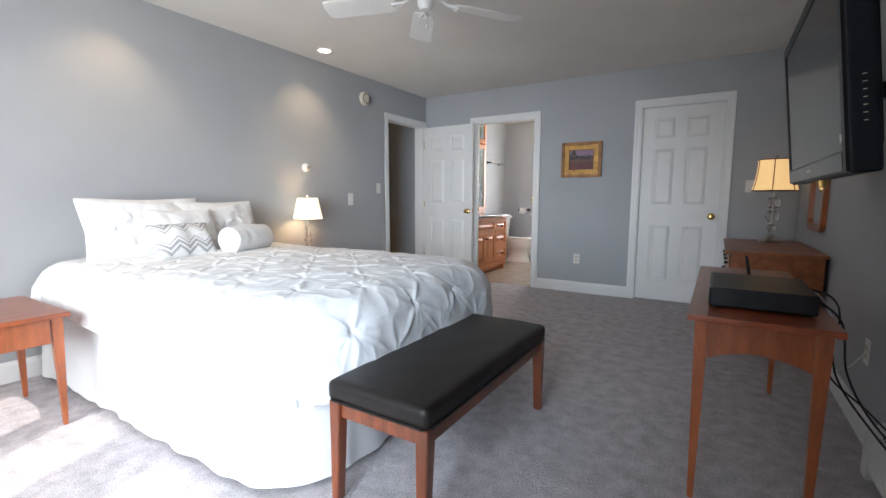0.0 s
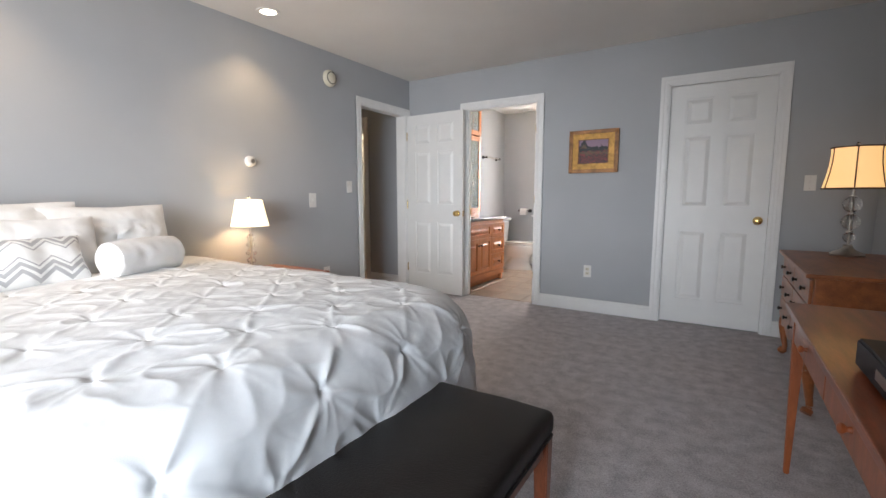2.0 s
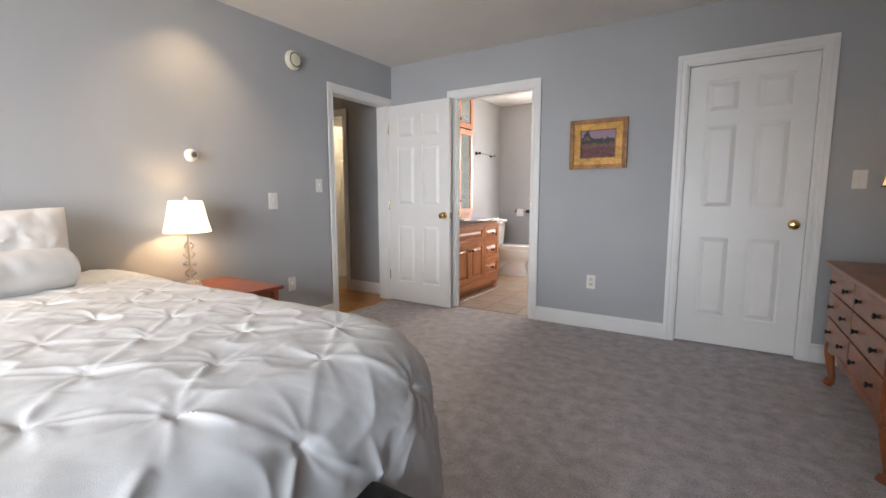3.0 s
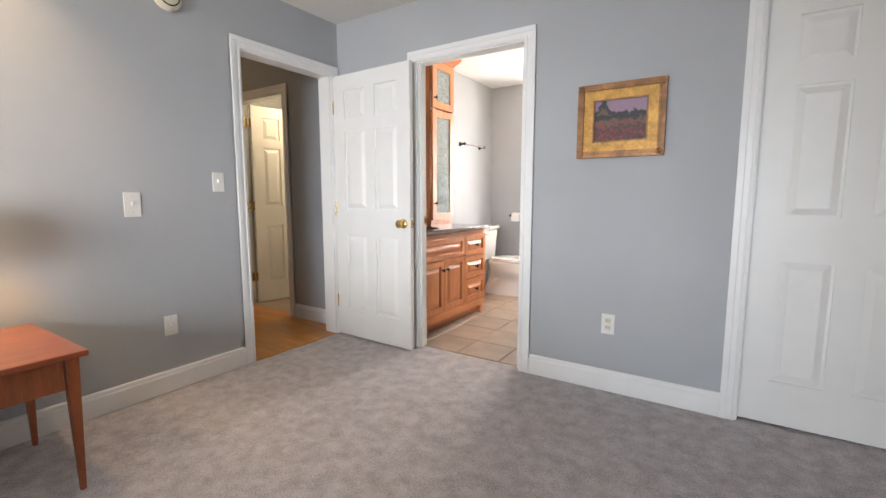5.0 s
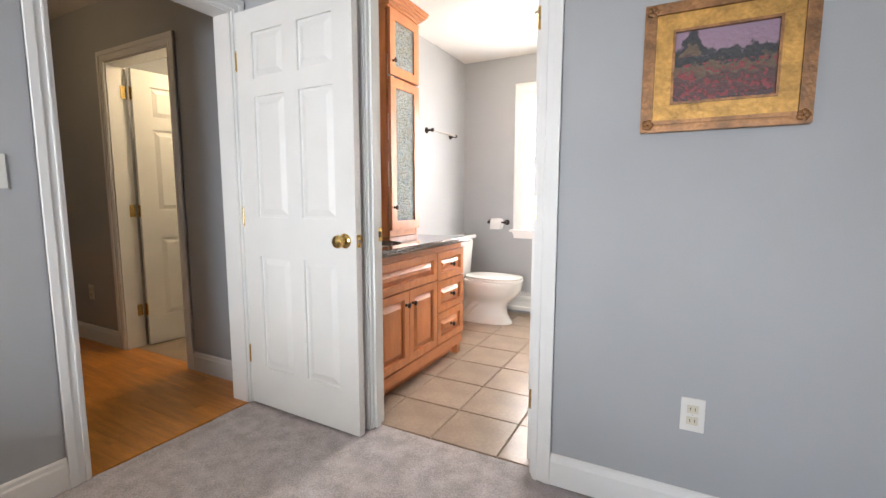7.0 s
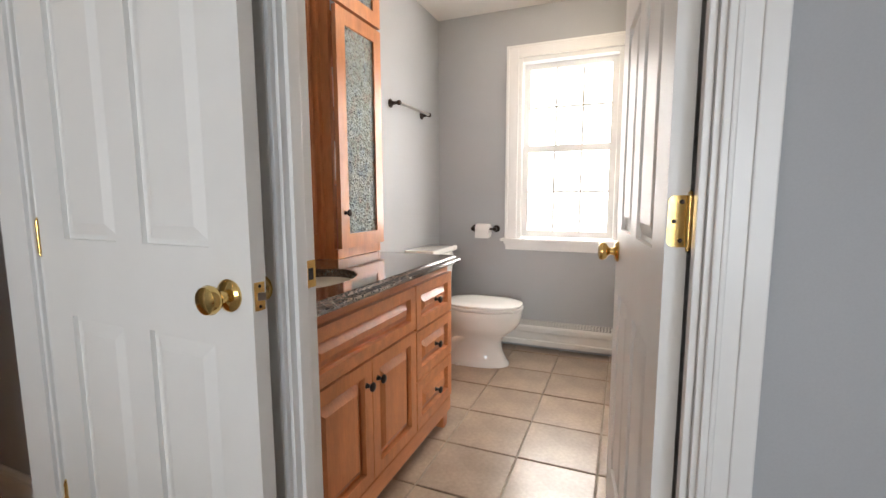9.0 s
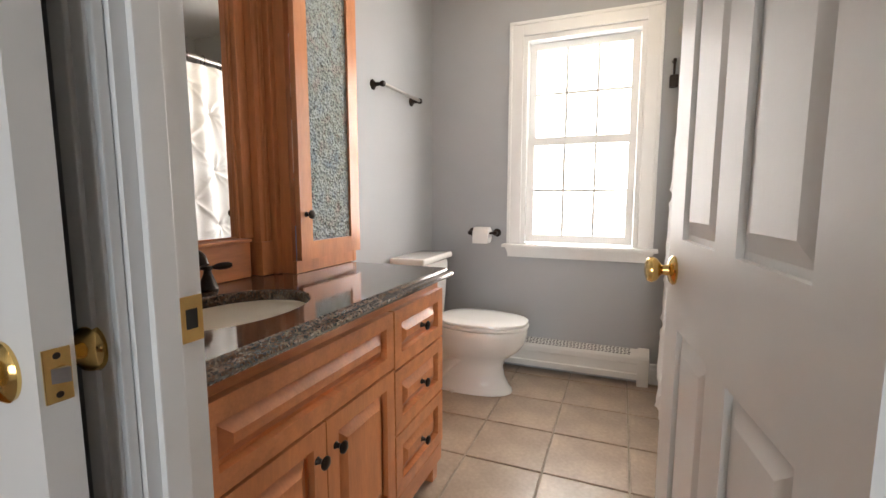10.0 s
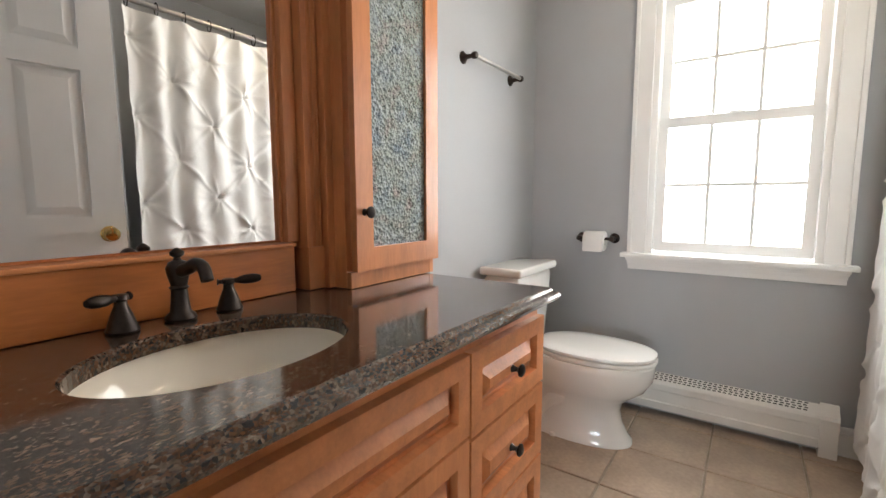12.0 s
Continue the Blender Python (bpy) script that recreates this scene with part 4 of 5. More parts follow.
# ---- dresser ----
dr = thing("dresser", pose(0.42, 4.35, 0), "brown wooden dresser with cabriole legs and small knobs", "dresser")
part("top", box(-0.285, 0.265, -0.60, 0.60, 0.712, 0.733, 0.006), DRESSER, dr)
part("body", box(-0.245, 0.255, -0.56, 0.56, 0.26, 0.712, 0.006), DRESSER, dr)
for iz, (za, zb) in enumerate(((0.57, 0.695), (0.425, 0.56), (0.28, 0.415))):
    for ya, yb in ((-0.535, -0.005), (0.005, 0.535)):
        d = part("drawer", box(-0.259, -0.243, ya, yb, za, zb, 0.004), DRESSER, dr)
        for y in (ya + 0.12, yb - 0.12):
            part("drawer_knob", lathe([(0, 0), (0.009, 0), (0.006, 0.01), (0.013, 0.018), (0.013, 0.023), (0, 0.028)], 16, pose(-0.259, y, (za + zb) / 2, 0, -90, 0)), BRONZE, d, "dark wooden knob", True)
for sx in (-1, 1):
    for sy in (-1, 1):
        o = (sx, sy)
        pts = curve_points([(sx * 0.205, sy * 0.52, 0.30), (sx * 0.228, sy * 0.545, 0.22), (sx * 0.222, sy * 0.54, 0.12), (sx * 0.212, sy * 0.525, 0.05), (sx * 0.228, sy * 0.545, 0.012)], 6)
        n = len(pts)
        rad = [0.042 - 0.026 * math.sin(math.pi * 0.5 * min(1, i / (n * 0.75))) + (0.010 if i > n - 5 else 0) for i in range(n)]
        part("leg", tube(pts, rad, 12), DRESSER, dr, "cabriole leg", True)
b = bmesh.new()
for sgn in (-0.247, -0.229):
    vs = [b.verts.new((sgn, y, 0.262)) for y in (-0.5, 0.5)]
    arc = [b.verts.new((sgn, 0.5 - i / 12, 0.24 - 0.03 * abs(math.cos(3 * math.pi * i / 12)))) for i in range(13)]
    b.faces.new(vs + arc)
b.verts.ensure_lookup_table()
n = len(b.verts) // 2
for i in range(n):
    b.faces.new((b.verts[i], b.verts[(i + 1) % n], b.verts[n + (i + 1) % n], b.verts[n + i]))
part("apron", b, DRESSER, dr)

# wall mirror above the dresser
mr = thing("wall_mirror", pose(XR - 0.001, 4.33, 1.22), "small wall mirror in a rounded wooden frame", "mirror")


def rounded(w, h, r, n=6):
    pts = []
    for cx, cz, a0 in ((w / 2 - r, h / 2 - r, 0), (-w / 2 + r, h / 2 - r, 90), (-w / 2 + r, -h / 2 + r, 180), (w / 2 - r, -h / 2 + r, 270)):
        for i in range(n + 1):
            a = radians(a0 + 90 * i / n)
            pts.append((cx + r * math.cos(a), cz + r * math.sin(a)))
    return pts


def frame_ring(w, h, r, width, d0, d1, face):
    """A rounded rectangular ring; face maps (across, up, out) to local xyz."""
    b = bmesh.new()
    o, i = rounded(w, h, r), rounded(w - 2 * width, h - 2 * width, max(0.002, r - width))
    loops = [[b.verts.new(face(a, c, d)) for a, c in pts] for pts, d in ((o, d0), (o, d1), (i, d1), (i, d0))]
    for lo, hi in zip(loops, loops[1:] + loops[:1]):
        for k in range(len(lo)):
            b.faces.new((lo[k], lo[(k + 1) % len(lo)], hi[(k + 1) % len(lo)], hi[k]))
    return b


part("frame", frame_ring(0.56, 0.72, 0.09, 0.05, 0, 0.03, lambda a, c, d: (-d, a, c)), CHERRY, mr)
part("mirror_glass", box(-0.014, -0.01, -0.25, 0.25, -0.33, 0.33), MIRRORM, mr)

# ---- television, its arm and boxes ----
tv = thing("television", pose(0.40, 2.55, 1.16) @ pose(0, 0, 0, 0, -6.2, 0), "large black flat television tilted on a wall arm", "television")
part("body", box(0.0, 0.075, -0.62, 0.62, 0.0, 0.70, 0.012, None, 3), NAVYP, tv)
part("bezel", slab_with_holes((-0.615, 0.615), (0.008, 0.692), [(-0.575, 0.575, 0.075, 0.655)], -0.008, 0.004, "y"), BLACKP, tv)
part("screen", box(-0.004, 0.002, -0.575, 0.575, 0.075, 0.655), SCREEN, tv)
part("speaker_bar", box(-0.010, 0.004, -0.58, 0.58, 0.012, 0.068, 0.004), SCREEN, tv)
part("badge", box(-0.012, -0.0095, -0.05, 0.05, 0.035, 0.048), NICKEL, tv)
part("label_sticker", box(-0.0055, -0.0042, -0.56, -0.535, 0.10, 0.125), PLASTIC, tv)
for k in range(7):
    part("button", box(0.034, 0.044, -0.6215, -0.6195, 0.15 + 0.022 * k, 0.152 + 0.022 * k, 0.0), IVORY, tv)
part("foot_knob", lathe([(0, -0.03), (0.018, -0.028), (0.02, 0.0), (0, 0.0)], 16, pose(0.03, 0.0, 0)), BRASS, tv)
part("back_cover", box(0.07, 0.12, -0.45, 0.45, 0.08, 0.6, 0.02), BLACKP, tv)
arm = thing("television_mount", pose(XR, 2.55, 1.5), "black steel wall mount behind the television", "wall mount")
part("wall_plate", box(-0.02, 0, -0.2, 0.2, -0.2, 0.2, 0.004), BLACKP, arm)
part("arm", box(-0.19, -0.02, -0.03, 0.03, -0.03, 0.03, 0.004), BLACKP, arm)
part("arm", box(-0.14, -0.02, -0.40, -0.2, 0.0, 0.03, 0.004), BLACKP, arm)
rx = thing("media_box", pose(0.225, 2.24, 0.69), "black cable box on the console table", "cable box")
part("body", box(-0.155, 0.155, -0.20, 0.20, 0.008, 0.075, 0.005), BLACKP, rx)
part("front_panel", box(-0.159, -0.154, -0.195, 0.195, 0.012, 0.07, 0.002), NAVYP, rx)
part("display", box(-0.1605, -0.1585, -0.06, 0.03, 0.03, 0.052), NICKEL, rx)
for sx in (-1, 1):
    for sy in (-1, 1):
        part("foot", lathe([(0, 0), (0.014, 0), (0.014, 0.01), (0, 0.01)], 12, pose(sx * 0.13, sy * 0.17, 0)), BLACKP, rx)
rt = thing("wifi_router", pose(0.30, 2.62, 0.69, 0, 0, 12), "flat white router with a black antenna", "router")
part("body", box(-0.09, 0.09, -0.06, 0.06, 0.0, 0.022, 0.008), PLASTIC, rt)
part("antenna", tube([(-0.06, 0.06, 0.015), (-0.07, 0.065, 0.04), (-0.085, 0.07, 0.13)], [0.008, 0.008, 0.006], 10), BLACKP, rt, "", True)
for i, (mat, ctrl) in enumerate(((BLACKP, [(0.40, 2.3, 0.72), (0.50, 2.35, 0.62), (0.55, 2.45, 0.40), (0.60, 2.3, 0.28), (0.66, 1.9, 0.25), (0.68, 1.2, 0.27)]),
                                 (BLACKP, [(0.39, 2.4, 0.72), (0.48, 2.45, 0.6), (0.53, 2.5, 0.36), (0.60, 2.25, 0.25), (0.66, 1.8, 0.22), (0.68, 1.2, 0.24)]),
                                 (PLASTIC, [(0.39, 2.6, 0.71), (0.48, 2.62, 0.66), (0.55, 2.7, 0.50), (0.56, 2.75, 0.33), (0.62, 2.8, 0.32), (0.688, 2.86, 0.38)]),
                                 (BLACKP, [(0.39, 2.5, 0.72), (0.50, 2.55, 0.68), (0.56, 2.7, 0.55), (0.52, 2.6, 0.35), (0.60, 2.3, 0.30), (0.68, 1.6, 0.29)]),
                                 (BLACKP, [(0.53, 2.1, 1.5), (0.62, 2.0, 1.35), (0.66, 2.15, 1.2), (0.64, 2.05, 1.45), (0.66, 1.95, 1.6), (0.69, 2.2, 1.55)]))):
    tagged(part("cable", tube(curve_points(ctrl, 10), 0.004, 8), mat, smooth=True), "black cable hanging by the wall" if mat is BLACKP else "white cable running to the wall outlet", "cable", "cables")


def baseboard_heater(name, m, length, label):
    """Hot-water baseboard heater: back at y 0, front towards -y, length along x from 0."""
    h = thing(name, m, label, "heater")
    b = bmesh.new()
    prof = [(0, 0.02), (0, 0.205), (-0.020, 0.212), (-0.062, 0.175), (-0.066, 0.165), (-0.066, 0.135), (-0.060, 0.130), (-0.060, 0.075), (-0.066, 0.070), (-0.066, 0.035), (-0.058, 0.032)]
    ends = [[b.verts.new((x, y, z)) for y, z in prof] for x in (0.0, length)]
    for i in range(len(prof) - 1):
        b.faces.new((ends[0][i], ends[0][i + 1], ends[1][i + 1], ends[1][i]))
    part("cover", b, METALW, h)
    for x0, x1 in ((-0.012, 0.05), (length - 0.05, length + 0.012)):
        b = bmesh.new()
        prof2 = [(0, 0.0), (0, 0.214), (-0.022, 0.218), (-0.068, 0.18), (-0.074, 0.165), (-0.074, 0.0)]
        ends = [[b.verts.new((x, y, z)) for y, z in prof2] for x in (x0, x1)]
        for i in range(len(prof2)):
            k = (i + 1) % len(prof2)
            b.faces.new((ends[0][i], ends[0][k], ends[1][k], ends[1][i]))
        b.faces.new(ends[0]), b.faces.new(ends[1])
        part("end_cap", b, METALW, h)
    n = int((length - 0.16) / 0.021)
    # flat dark quads on the cover stand for the shaded slots
    b = bmesh.new()
    for r in range(4):
        y, z = -0.0275 - 0.0085 * r, 0.2075 - 0.0075 * r
        for i in range(n):
            x = 0.08 + i * 0.021 + (0.0 if r % 2 else 0.004)
            vs = [b.verts.new((x + a, y + c * -0.0022, z + 0.0009 + c * -0.0019)) for a, c in ((0, -1), (0.013, -1), (0.013, 1), (0, 1))]
            b.faces.new(vs)
    tagged(part("grille_slot_shade", b, GAP_SHADE, h), kind="stuff")
    part("fin_tube", box(0.02, length - 0.02, -0.05, -0.008, 0.04, 0.12), GAP_SHADE, h)
    return h


baseboard_heater("baseboard_heater", pose(XR, 2.46, 0, 0, 0, -90), 3.3, "white metal baseboard heater along the television wall")

# ---- wall plates, detectors, painting ----


def plate(name, m, label, kind, w=0.072, h=0.116):
    """A wall plate about the origin, facing -y."""
    p = thing(name, m, label, kind)
    part("cover_plate", box(-w / 2, w / 2, -0.006, 0, -h / 2, h / 2, 0.003), PLASTIC, p)
    if kind == "outlet":
        for z in (-0.02, 0.02):
            r = part("receptacle", box(-0.017, 0.017, -0.0085, -0.005, z - 0.014, z + 0.014, 0.0015), IVORY, p)
            # dark bars stand for the shade inside the two slots
            for x in (-0.007, 0.007):
                part("slot", box(x - 0.0012, x + 0.0012, -0.0092, -0.008, z - 0.004, z + 0.006), GAP_SHADE, r)
    else:
        part("toggle", box(-0.005, 0.005, -0.016, -0.005, -0.004, 0.014, 0.002), PLASTIC, p)
    for z in (-0.042, 0.042) if kind != "outlet" else (0.0,):
        part("screw", lathe([(0, 0), (0.003, 0), (0.002, 0.0015), (0, 0.0015)], 8, pose(0, -0.006, z, 90)), NICKEL, p)
    return p


plate("outlet", pose(-1.29, YF, 0.395), "white duplex outlet on the gray wall", "outlet")
plate("light_switch", pose(0.318, YF, 1.21), "white light switch beside the closet door", "switch")
plate("light_switch", pose(XL, 4.291, 1.205, 0, 0, 90), "white light switch by the hall doorway", "switch")
plate("light_switch", pose(XL, 3.815, 1.075, 0, 0, 90), "white light switch above the nightstand", "switch", 0.08, 0.13)
plate("cable_outlet", pose(XL, 3.962, 0.385, 0, 0, 90), "white cable jack plate near the floor", "jack")
plate("outlet", pose(XR, 2.864, 0.39, 0, 0, -90), "white outlet with cables behind the console", "outlet")
plate("outlet", pose(-5.35, HY1, 0.39), "white outlet on the hallway wall", "outlet")
th = thing("thermostat", pose(XL, 3.193, 1.383, 0, 90, 0), "round white thermostat above the bedside lamp", "thermostat")
part("body", lathe([(0, 0), (0.042, 0), (0.042, 0.012), (0.036, 0.02), (0.036, 0.034), (0.026, 0.042), (0, 0.043)], 32), PLASTIC, th, "", True)
part("dial", lathe([(0, 0.042), (0.02, 0.042), (0.018, 0.048), (0, 0.049)], 24), NICKEL, th, "", True)
sm = thing("smoke_detector", pose(XL, 4.06, 2.20, 0, 90, 0), "round white smoke detector high on the wall", "smoke detector")
part("body", lathe([(0, 0), (0.075, 0), (0.076, 0.012), (0.068, 0.03), (0.045, 0.042), (0, 0.045)], 36), IVORY, sm, "", True)
# dark band put in for the shade of the vents
part("vent_ring", lathe([(0.05, 0.040), (0.056, 0.040), (0.056, 0.036), (0.05, 0.036)], 36), GAP_SHADE, sm)

pf = thing("framed_painting", pose(-1.273, YF - 0.001, 1.525), "small landscape painting in a gilded frame", "painting")


def face(a, c, d):
    return (a, -d, c)


part("outer_frame", frame_ring(0.445, 0.392, 0.003, 0.034, 0.0, 0.032, face), GOLDB, pf, "dark bronze outer moulding")
part("frame_ridge", frame_ring(0.40, 0.347, 0.003, 0.012, 0.03, 0.038, face), GOLDB, pf)
part("gold_panel", frame_ring(0.378, 0.325, 0.003, 0.050, 0.0, 0.026, face), GOLD, pf, "gold leaf panel")
part("inner_lip", frame_ring(0.28, 0.227, 0.003, 0.008, 0.004, 0.03, face), GOLDB, pf)
part("canvas", box(-0.136, 0.136, -0.016, -0.010, -0.1095, 0.1095), PAINTING, pf, "dusk landscape with trees and a red field")
for sx in (-1, 1):
    for sz in (-1, 1):
        b = bmesh.new()
        for i in range(5):
            a = radians(i * 72)
            lathe([(0, 0), (0.009, 0.0), (0.007, 0.005), (0, 0.007)], 8, pose(sx * 0.20 + 0.009 * math.cos(a), -0.036, sz * 0.173 + 0.009 * math.sin(a), 90), b)
        part("corner_rosette", b, GOLDB, pf)

# ---- ceiling: fan and downlights ----
fan = thing("ceiling_fan", pose(-1.367, 2.307, H), "white five-blade ceiling fan at rest", "ceiling fan")
part("canopy", lathe([(0, 0), (0.07, 0), (0.068, -0.03), (0.03, -0.055), (0, -0.056)], 28), PLASTIC, fan, "", True)
part("rod", lathe([(0, -0.05), (0.012, -0.05), (0.012, -0.14), (0, -0.14)], 14), PLASTIC, fan)
part("motor", lathe([(0, -0.12), (0.06, -0.122), (0.10, -0.15), (0.105, -0.20), (0.085, -0.245), (0.05, -0.262), (0.045, -0.30), (0.03, -0.32), (0, -0.322)], 32), PLASTIC, fan, "", True)
for k in range(5):
    a = 56 + 72 * k
    m = pose(0, 0, -0.275, 0, 0, a)
    b = bmesh.new()
    out = [(0.17, -0.05), (0.21, -0.062), (0.56, -0.072), (0.585, -0.066), (0.595, -0.045), (0.595, 0.045), (0.585, 0.066), (0.56, 0.072), (0.21, 0.062), (0.17, 0.05)]
    lo, hi = [b.verts.new((x, y, -0.004 + 0.2 * y)) for x, y in out], [b.verts.new((x, y, 0.004 + 0.2 * y)) for x, y in out]
    b.faces.new(lo), b.faces.new(hi)
    for i in range(len(out)):
        b.faces.new((lo[i], lo[(i + 1) % len(out)], hi[(i + 1) % len(out)], hi[i]))
    bl = part("blade", b, PLASTIC, fan, m=m)
    part("blade_iron", tube([(0.08, 0, 0.025), (0.13, 0, 0.002), (0.19, 0.02, -0.008), (0.19, -0.02, -0.008), (0.13, 0, 0.0)], 0.009, 8), PLASTIC, fan, m=m)
part("pull_chain", tube([(0.02, -0.02, -0.31), (0.02, -0.02, -0.40)], 0.0015, 6), NICKEL, fan)
part("chain_pull", lathe([(0, -0.43), (0.006, -0.428), (0.008, -0.415), (0.003, -0.40), (0, -0.40)], 12, pose(0.02, -0.02, 0)), PLASTIC, fan, "", True)


def downlight(x, y, power, name):
    d = thing("recessed_light", pose(x, y, H), "lit white recessed ceiling light", "downlight", "ceiling downlights")
    part("trim_ring", lathe([(0.055, -0.001), (0.082, -0.001), (0.080, -0.006), (0.058, -0.008), (0.055, -0.001)], 36), PLASTIC, d, "", True)
    part("bulb", lathe([(0, -0.003), (0.055, -0.003), (0.05, -0.006), (0, -0.009)], 28), GLOW, d, "glowing bulb face", True)
    lamp(name, "SPOT", pose(x, y, H - 0.02), power, (1.0, 0.74, 0.46), cone=110, radius=0.05)


downlight(-3.10, 3.20, 25, "downlight_spot_a")
downlight(-3.10, 1.58, 22, "downlight_spot_b")
# unseen warm fill added for the hallway; it has no fixture
lamp("hall_fill", "POINT", pose(-4.9, 4.6, 2.2), 1.8, (1.0, 0.72, 0.42), radius=0.08)
# unseen warm fill added past the doorway to brighten the open door
lamp("room_beyond_fill", "POINT", pose(-4.25, 6.1, 2.2), 25, (1.0, 0.80, 0.52), radius=0.08)

# ---- bathroom ----
VX, VY0, VY1, VZ = -2.70, YF + T + 0.022, 6.51, 0.85
van = thing("vanity_cabinet", pose(0, 0, 0), "maple bathroom vanity with raised-panel doors and drawers", "vanity")
part("body", box(BXL + 0.002, VX - 0.02, VY0, VY1 - 0.01, 0.10, 0.66), MAPLE, van)
part("front_rail", box(VX - 0.042, VX - 0.02, VY0, VY1 - 0.01, 0.66, VZ - 0.032), MAPLE_H, van)
part("end_panel", box(BXL + 0.002, VX - 0.042, VY1 - 0.03, VY1 - 0.01, 0.66, VZ - 0.032), MAPLE, van)
part("toe_kick", box(BXL + 0.002, VX - 0.085, VY0, VY1 - 0.01, 0.0, 0.10), MAPLE, van)
part("corner_foot", taper(VX - 0.045, VY1 - 0.035, 0.0, 0.10, 0.045, 0.05), MAPLE, van)


def cabinet_front(name, y0, y1, z0, z1, knob, parent, x=VX - 0.02, border=0.045, mat=MAPLE):
    """A raised-panel front facing +x."""
    w, h = y1 - y0, z1 - z0
    m = pose(x, (y0 + y1) / 2, (z0 + z1) / 2, 0, 0, 90)
    rail = min(border, h * 0.24)
    b = slab_with_holes((-w / 2, w / 2), (-h / 2, h / 2), [(-w / 2 + rail, w / 2 - rail, -h / 2 + rail, h / 2 - rail)], -0.021, 0, "x")
    bmesh.ops.bevel(b, geom=[e for e in b.edges if len(e.link_faces) == 2 and e.calc_face_angle(0) > 1 and max(v.co.y for v in e.verts) < -0.02], offset=0.0045, segments=2, affect="EDGES")
    d = part(name, b, mat, parent, m=m)
    part("raised_panel", raised(w - 2 * rail, h - 2 * rail, min(0.040, h * 0.2), 0.001, 0.0195, None, None, 0.009), mat, d)
    if knob:
        part("cabinet_knob", lathe([(0, 0), (0.010, 0), (0.0075, 0.004), (0.005, 0.012), (0.010, 0.019), (0.0155, 0.022), (0.0155, 0.026), (0.010, 0.030), (0, 0.031)], 20, pose(knob[0] - (y0 + y1) / 2, -0.0205, knob[1] - (z0 + z1) / 2, 90)), BRONZE, d, "dark bronze knob", True)
    return d


YD = 6.112
for z0, z1 in ((0.588, 0.772), (0.377, 0.580), (0.165, 0.369)):
    cabinet_front("drawer", YD + 0.004, VY1 - 0.012, z0, z1, ((YD + VY1) / 2 - 0.004, (z0 + z1) / 2), van, mat=MAPLE_H)
cabinet_front("false_drawer", VY0 + 0.01, YD - 0.004, 0.600, 0.772, None, van, mat=MAPLE_H)
ym = 5.775
cabinet_front("cabinet_door", VY0 + 0.01, ym - 0.002, 0.165, 0.592, (ym - 0.035, 0.515), van)
cabinet_front("cabinet_door", ym + 0.002, YD - 0.004, 0.165, 0.592, (ym + 0.035, 0.515), van)
part("base_moulding", box(VX - 0.03, VX - 0.004, VY0, VY1 - 0.01, 0.085, 0.155, 0.004), MAPLE_H, van)

# worktop with an oval sink opening and an ogee edge
SX, SY, SA, SB = -2.94, 5.742, 0.155, 0.215
b = bmesh.new()
n = 72
oval = [(SX + SA * math.cos(2 * math.pi * i / n), SY + SB * math.sin(2 * math.pi * i / n)) for i in range(n)]
cx0, cx1, cy0, cy1 = BXL + 0.002, VX + 0.038, VY0, VY1 + 0.015


def outline(inset):
    pts = []
    for i in range(n):
        dx, dy = math.cos(2 * math.pi * i / n) * SA, math.sin(2 * math.pi * i / n) * SB
        k = min(((cx1 - inset - SX) / dx) if dx > 1e-9 else 1e9, ((cx0 - SX) / dx) if dx < -1e-9 else 1e9, ((cy1 - inset - SY) / dy) if dy > 1e-9 else 1e9, ((cy0 - SY) / dy) if dy < -1e-9 else 1e9)
        pts.append([SX + k * dx, SY + k * dy])
    for cx, cy in ((cx0, cy0), (cx1 - inset, cy0), (cx0, cy1 - inset), (cx1 - inset, cy1 - inset)):
        j = min(range(n), key=lambda i: (pts[i][0] - cx) ** 2 + (pts[i][1] - cy) ** 2)
        pts[j] = [cx, cy]
    return pts


loops = [[b.verts.new((x, y, z)) for x, y in pts] for pts, z in ((oval, VZ - 0.03), (oval, VZ - 0.004), ([(SX + (x - SX) * 1.025, SY + (y - SY) * 1.02) for x, y in oval], VZ), (outline(0.026), VZ), (outline(0.021), VZ - 0.003), (outline(0.017), VZ - 0.010), (outline(0.010), VZ - 0.013), (outline(0.003), VZ - 0.017), (outline(0.0), VZ - 0.024), (outline(0.004), VZ - 0.032), (outline(0.06), VZ - 0.032))]
for lo, hi in zip(loops, loops[1:]):
    for i in range(n):
        b.faces.new((lo[i], lo[(i + 1) % n], hi[(i + 1) % n], hi[i]))
wt = part("worktop", b, GRANITE)
tagged(wt, "polished brown granite worktop with an ogee edge", "countertop")
b = bmesh.new()
loops = []
for k in range(13):
    f = k / 12
    r = math.cos(f * math.pi / 2) ** 0.55 * 1.0 if k < 12 else 0.08
    loops.append([b.verts.new((SX + (SA + 0.012) * r * math.cos(2 * math.pi * i / n), SY + (SB + 0.012) * r * math.sin(2 * math.pi * i / n), VZ - 0.031 - 0.10 * math.sin(f * math.pi / 2))) for i in range(n)])
for lo, hi in zip(loops, loops[1:]):
    for i in range(n):
        b.faces.new((lo[i], lo[(i + 1) % n], hi[(i + 1) % n], hi[i]))
b.faces.new(loops[-1])
sk = thing("sink", pose(0, 0, 0), "biscuit oval undermount sink in the worktop", "sink")
part("basin", b, BISCUIT, sk, "", True)
part("drain", lathe([(0, 0.001), (0.022, 0.001), (0.024, 0.004), (0.012, 0.006), (0, 0.004)], 20, pose(SX, SY, VZ - 0.132)), BRONZE, sk, "", True)

